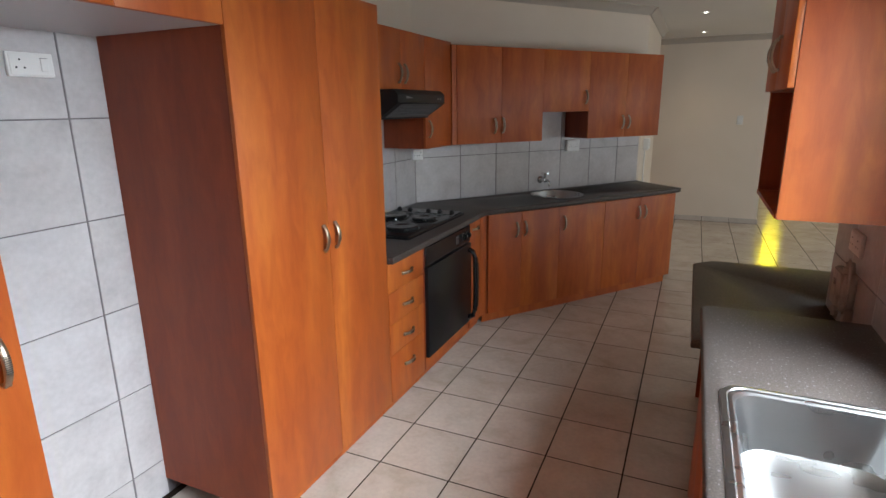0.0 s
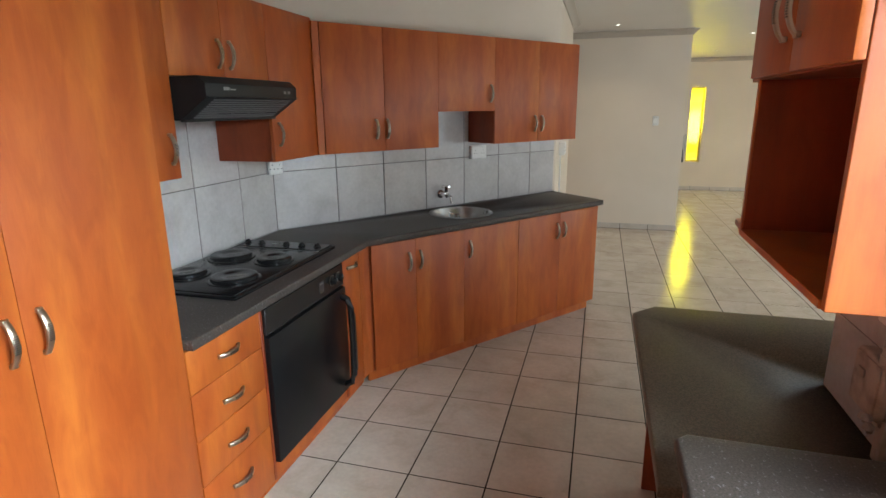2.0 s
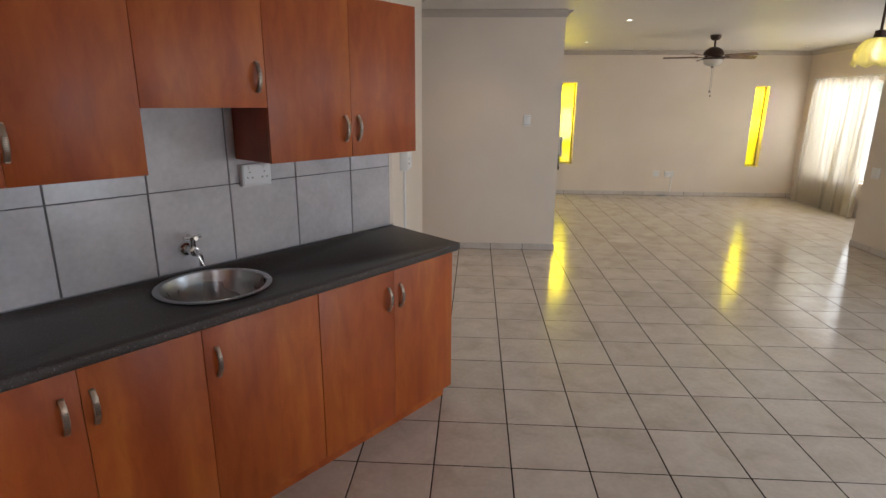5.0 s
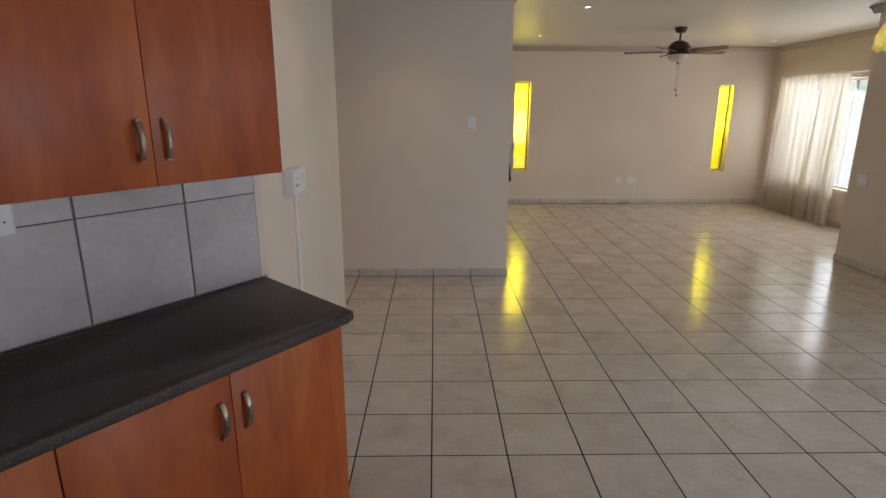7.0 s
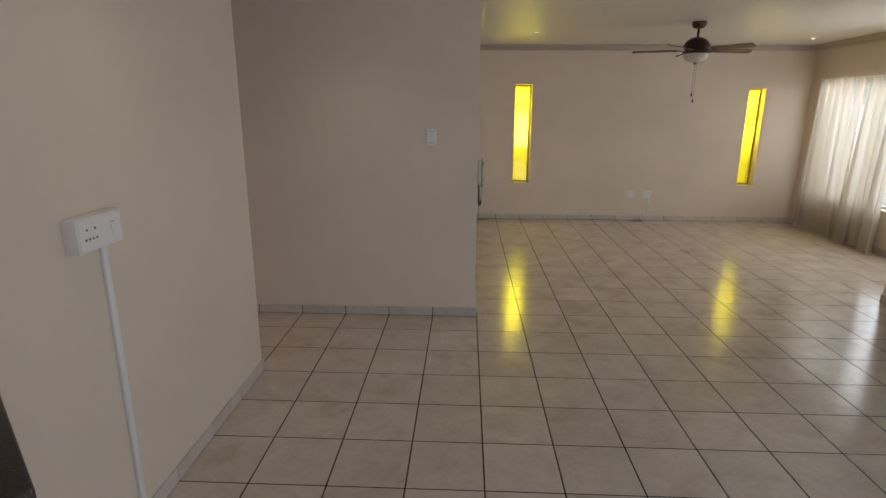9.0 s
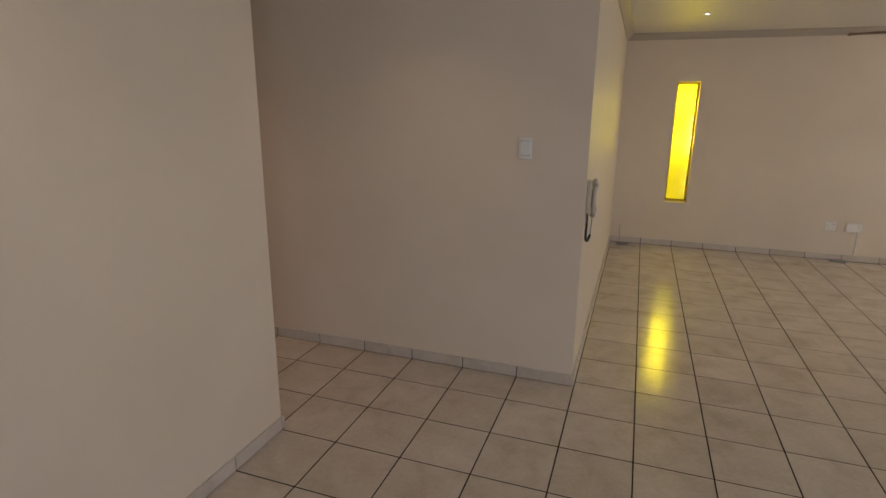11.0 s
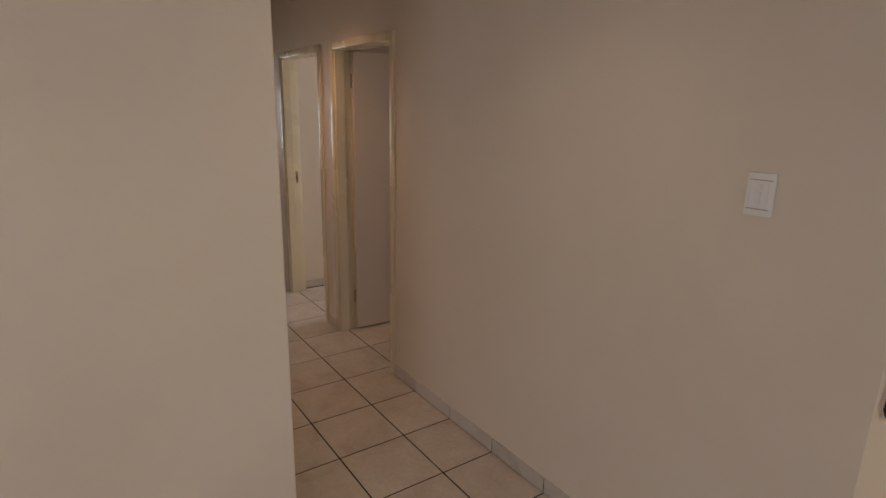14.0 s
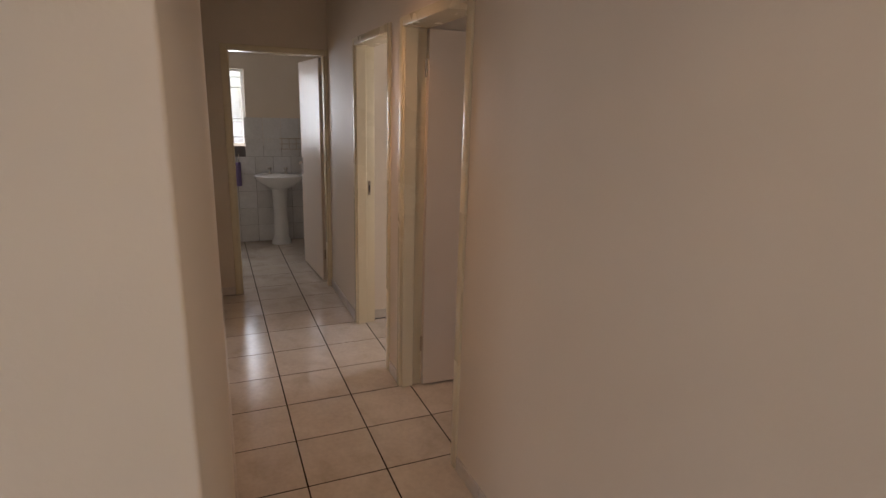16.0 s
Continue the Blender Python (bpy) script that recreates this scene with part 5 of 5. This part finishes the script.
def put_tile(name, parent, m, w, h, t, material):
    key = (name, round(w, 3), round(h, 3), t, material.name)
    if key not in _cache:
        _cache[key] = tile_mesh(name, w, h, t, material)
    ob = new(name, _cache[key])
    ob.parent = parent
    ob.matrix_world = m
    return ob


rng = random.Random(7)


def tile_wall(parent, p0, ang, xs, zs, material=WALL_TILE, t=0.007, gap=0.0042):
    side = gap * 1.6
    base = Matrix.Translation((*p0, 0)) @ Matrix.Rotation(radians(ang), 4, "Z")
    for x0, x1 in zip(xs, xs[1:]):
        for z0, z1 in zip(zs, zs[1:]):
            put_tile("tile", parent, base @ Matrix.Translation((x0 + 0.5 * side, 0, z0 + 0.5 * gap)) @ Matrix.Rotation(rng.uniform(-0.002, 0.002), 4, "Z"), x1 - x0 - side, z1 - z0 - gap, t, material)


def grout_sheet(p0, ang, x0, x1, z0, z1, name="wall_grout", t=0.0035, material=GREY_GROUT):
    bm = bmesh.new()
    box(bm, x0, x1, -t, 0.001, z0, z1)
    bmesh.ops.transform(bm, matrix=Matrix.Translation((*p0, 0)) @ Matrix.Rotation(radians(ang), 4, "Z"), verts=bm.verts)
    return structure(name, bm, material)


g = grout_sheet(W0, RUN, 0.0, 2.44, 0.90, 1.62)
tile_wall(g, W0, RUN, [0.001, 0.41, 0.758, 1.106, 1.455, 1.803, 2.151, 2.44], [0.9025, 1.25, 1.62])
g = grout_sheet((-2.0, 0.70), 90, 0.0, 3.17, 0.0, 1.96)
tile_wall(g, (-2.0, 0.70), 90, [0.0, 0.235, 0.59, 0.74], [0.0, 0.17, 0.53, 0.885, 1.245, 1.605, 1.93])
tile_wall(g, (-2.0, 0.70), 90, [1.67, 1.81, 2.16, 2.51, 2.86, 3.176], [0.9025, 1.25, 1.60])
g = grout_sheet((0.58, 2.87), -90, 0.0, 1.15, 0.75, 1.30)
tile_wall(g, (0.58, 2.87), -90, [0.0, 0.30, 0.65, 1.0, 1.15], [0.752, 1.0, 1.30])
g = grout_sheet((-6.24, 7.0), 90, 0.0, 2.2, 0.0, 1.12, name="bathroom_grout", t=0.002)
tile_wall(g, (-6.24, 7.0), 90, [i * 0.2 for i in range(12)], [i * 0.2 for i in range(6)], DADO_TILE, 0.005, 0.002)
tile_wall(g, (-6.24, 7.0), 90, [1.1 + i * 0.2 for i in range(6)] + [2.2], [1.0, 1.2, 1.44], DADO_TILE, 0.005, 0.002)


# ---- skirting tiles ----
def skirting(name, p0, ang, xs, h=0.07, t=0.009):
    root = new(name)
    tagged(root, kind="structure")
    base = Matrix.Translation((*p0, 0)) @ Matrix.Rotation(radians(ang), 4, "Z")
    strip = part_box("skirting_grout", (xs[0] + 0.002, xs[-1] - 0.002, -0.0045, 0.0, 0.0, h - 0.001), GROUT, root)
    strip.matrix_world = base
    for a, b in zip(xs, xs[1:]):
        put_tile("skirting_tile", root, base @ Matrix.Translation((a + 0.0028, 0, 0.003)), b - a - 0.0056, h, t, SKIRT)


P = 0.355
XG, YG = 0.522, 6.965
skirting("skirting_hall", (-4.30, 8.68), 0, [0.0, 0.30, 0.65, 0.91])
skirting("skirting_hall_pier", (-2.53, 8.68), 0, [0.02, 0.17])
skirting("skirting_hall", (0, 8.68), 0, [-1.49] + [XG + P * k for k in range(-5, 1)] + [0.868])
skirting("skirting_living", (0.86, 8.68), 90, [-0.01] + [YG + P * k - 8.68 for k in range(5, 16)] + [3.97], t=0.016)
skirting("skirting_far", (0, 12.65), 0, [0.87] + [XG + P * k for k in range(2, 15)] + [5.54])
skirting("skirting_window", (5.55, 12.65), -90, [0.0] + [0.25 + P * k for k in range(0, 9)] + [3.44])
skirting("skirting_pier", (4.42, 9.2), -90, [-0.01] + [0.33 + P * k for k in range(0, 15)])
skirting("skirting_left", (-0.51, 5.86), 90, [0.0] + [YG + P * k - 5.86 for k in range(-2, 3)] + [1.84])
skirting("skirting_corridor", (-0.50, 7.687), 174.9, [0.0, 0.25, 0.60])
skirting("skirting_corridor", (-0.51, 7.74), 180, [0.59] + [0.605 + P * k for k in range(1, 9)] + [3.78])
skirting("skirting_end", (-4.30, 7.74), 90, [0.0, 0.115])
skirting("skirting_store", (-3.40, 8.80), 90, [0.0, 0.3, 0.655, 1.01])

# ---- floor tiles ----
cells = []
for c in range(-20, 15):
    for r in range(-25, 17):
        x, y = XG + P * (c + 0.5), YG + P * (r + 0.5)
        kitchen = -1.62 < x < 0.2 and -1.7 < y < 3.6
        middle = -1.62 < x < 4.6 and 3.2 < y < 8.85 and (x > -0.75 or (y - 3.8) * ux - (x + 1.46) * uy < 0.25 or y > 7.6)
        living = 0.7 < x < 5.7 and y > 8.5
        corridor = x <= -0.4 and 7.55 < y < 8.85
        bath = x < -4.2 and 6.95 < y < 9.25
        rooms = -3.55 < x < 0.75 and 8.6 < y < 11.0
        recess = -2.0 < x < -1.3 and 0.5 < y < 1.6
        bench_zone = 0.1 < x < 1.6 and 2.2 < y < 3.6
        if kitchen or middle or living or corridor or bath or rooms or recess or bench_zone:
            d = min(math.hypot(x + 0.1, y - t) for t in (2.6, 3.5, 4.5)) if y < 5 else min(math.hypot(x - 0.6, y - 6.0), math.hypot(x + 0.6, y - 7.9), math.hypot(x - 0.5, y - 7.5), math.hypot(x + 1.8, y - 8.2))
            cells.append((d, x, y))
cells.sort()
gap = 0.0056
half = (P - gap) / 2


def floor_tile_bm(bm, cx_, cy_, dz=0.0, tx=0.0, ty=0.0):
    pts = []
    for sx, sy in ((-1, -1), (1, -1), (1, 1), (-1, 1)):
        pts.append((cx_ + sx * half, cy_ + sy * half, -0.02))
    lo = [bm.verts.new(p) for p in pts]
    mid = [bm.verts.new((x, y, -0.0016 + dz)) for x, y, z in pts]
    top = [bm.verts.new((cx_ + (x - cx_) * 0.993, cy_ + (y - cy_) * 0.993, dz + tx * (x - cx_) + ty * (y - cy_))) for x, y, z in pts]
    for a, b in ((lo, mid), (mid, top)):
        for i in range(4):
            bm.faces.new((a[i], a[(i + 1) % 4], b[(i + 1) % 4], b[i]))
    bm.faces.new(top)


bm = bmesh.new()
floor_tile_bm(bm, 0, 0)
tile_me = finish("floor_tile", bm, FLOOR_TILE, False)
rng = random.Random(11)
for d, x, y in cells[:300]:
    ob = new("floor_tile", tile_me)
    ob.parent = floor
    ob.location = (x, y, rng.uniform(-0.0002, 0.0))
    ob.rotation_euler = (rng.uniform(-0.0014, 0.0014), rng.uniform(-0.0014, 0.0014), 0)
bm = bmesh.new()
for d, x, y in cells[300:]:
    floor_tile_bm(bm, x, y, rng.uniform(-0.0002, 0), rng.uniform(-0.0014, 0.0014), rng.uniform(-0.0014, 0.0014))
rest_tiles = part("floor_tiles", bm, FLOOR_TILE, floor, smooth=False)
tagged(rest_tiles, kind="stuff")
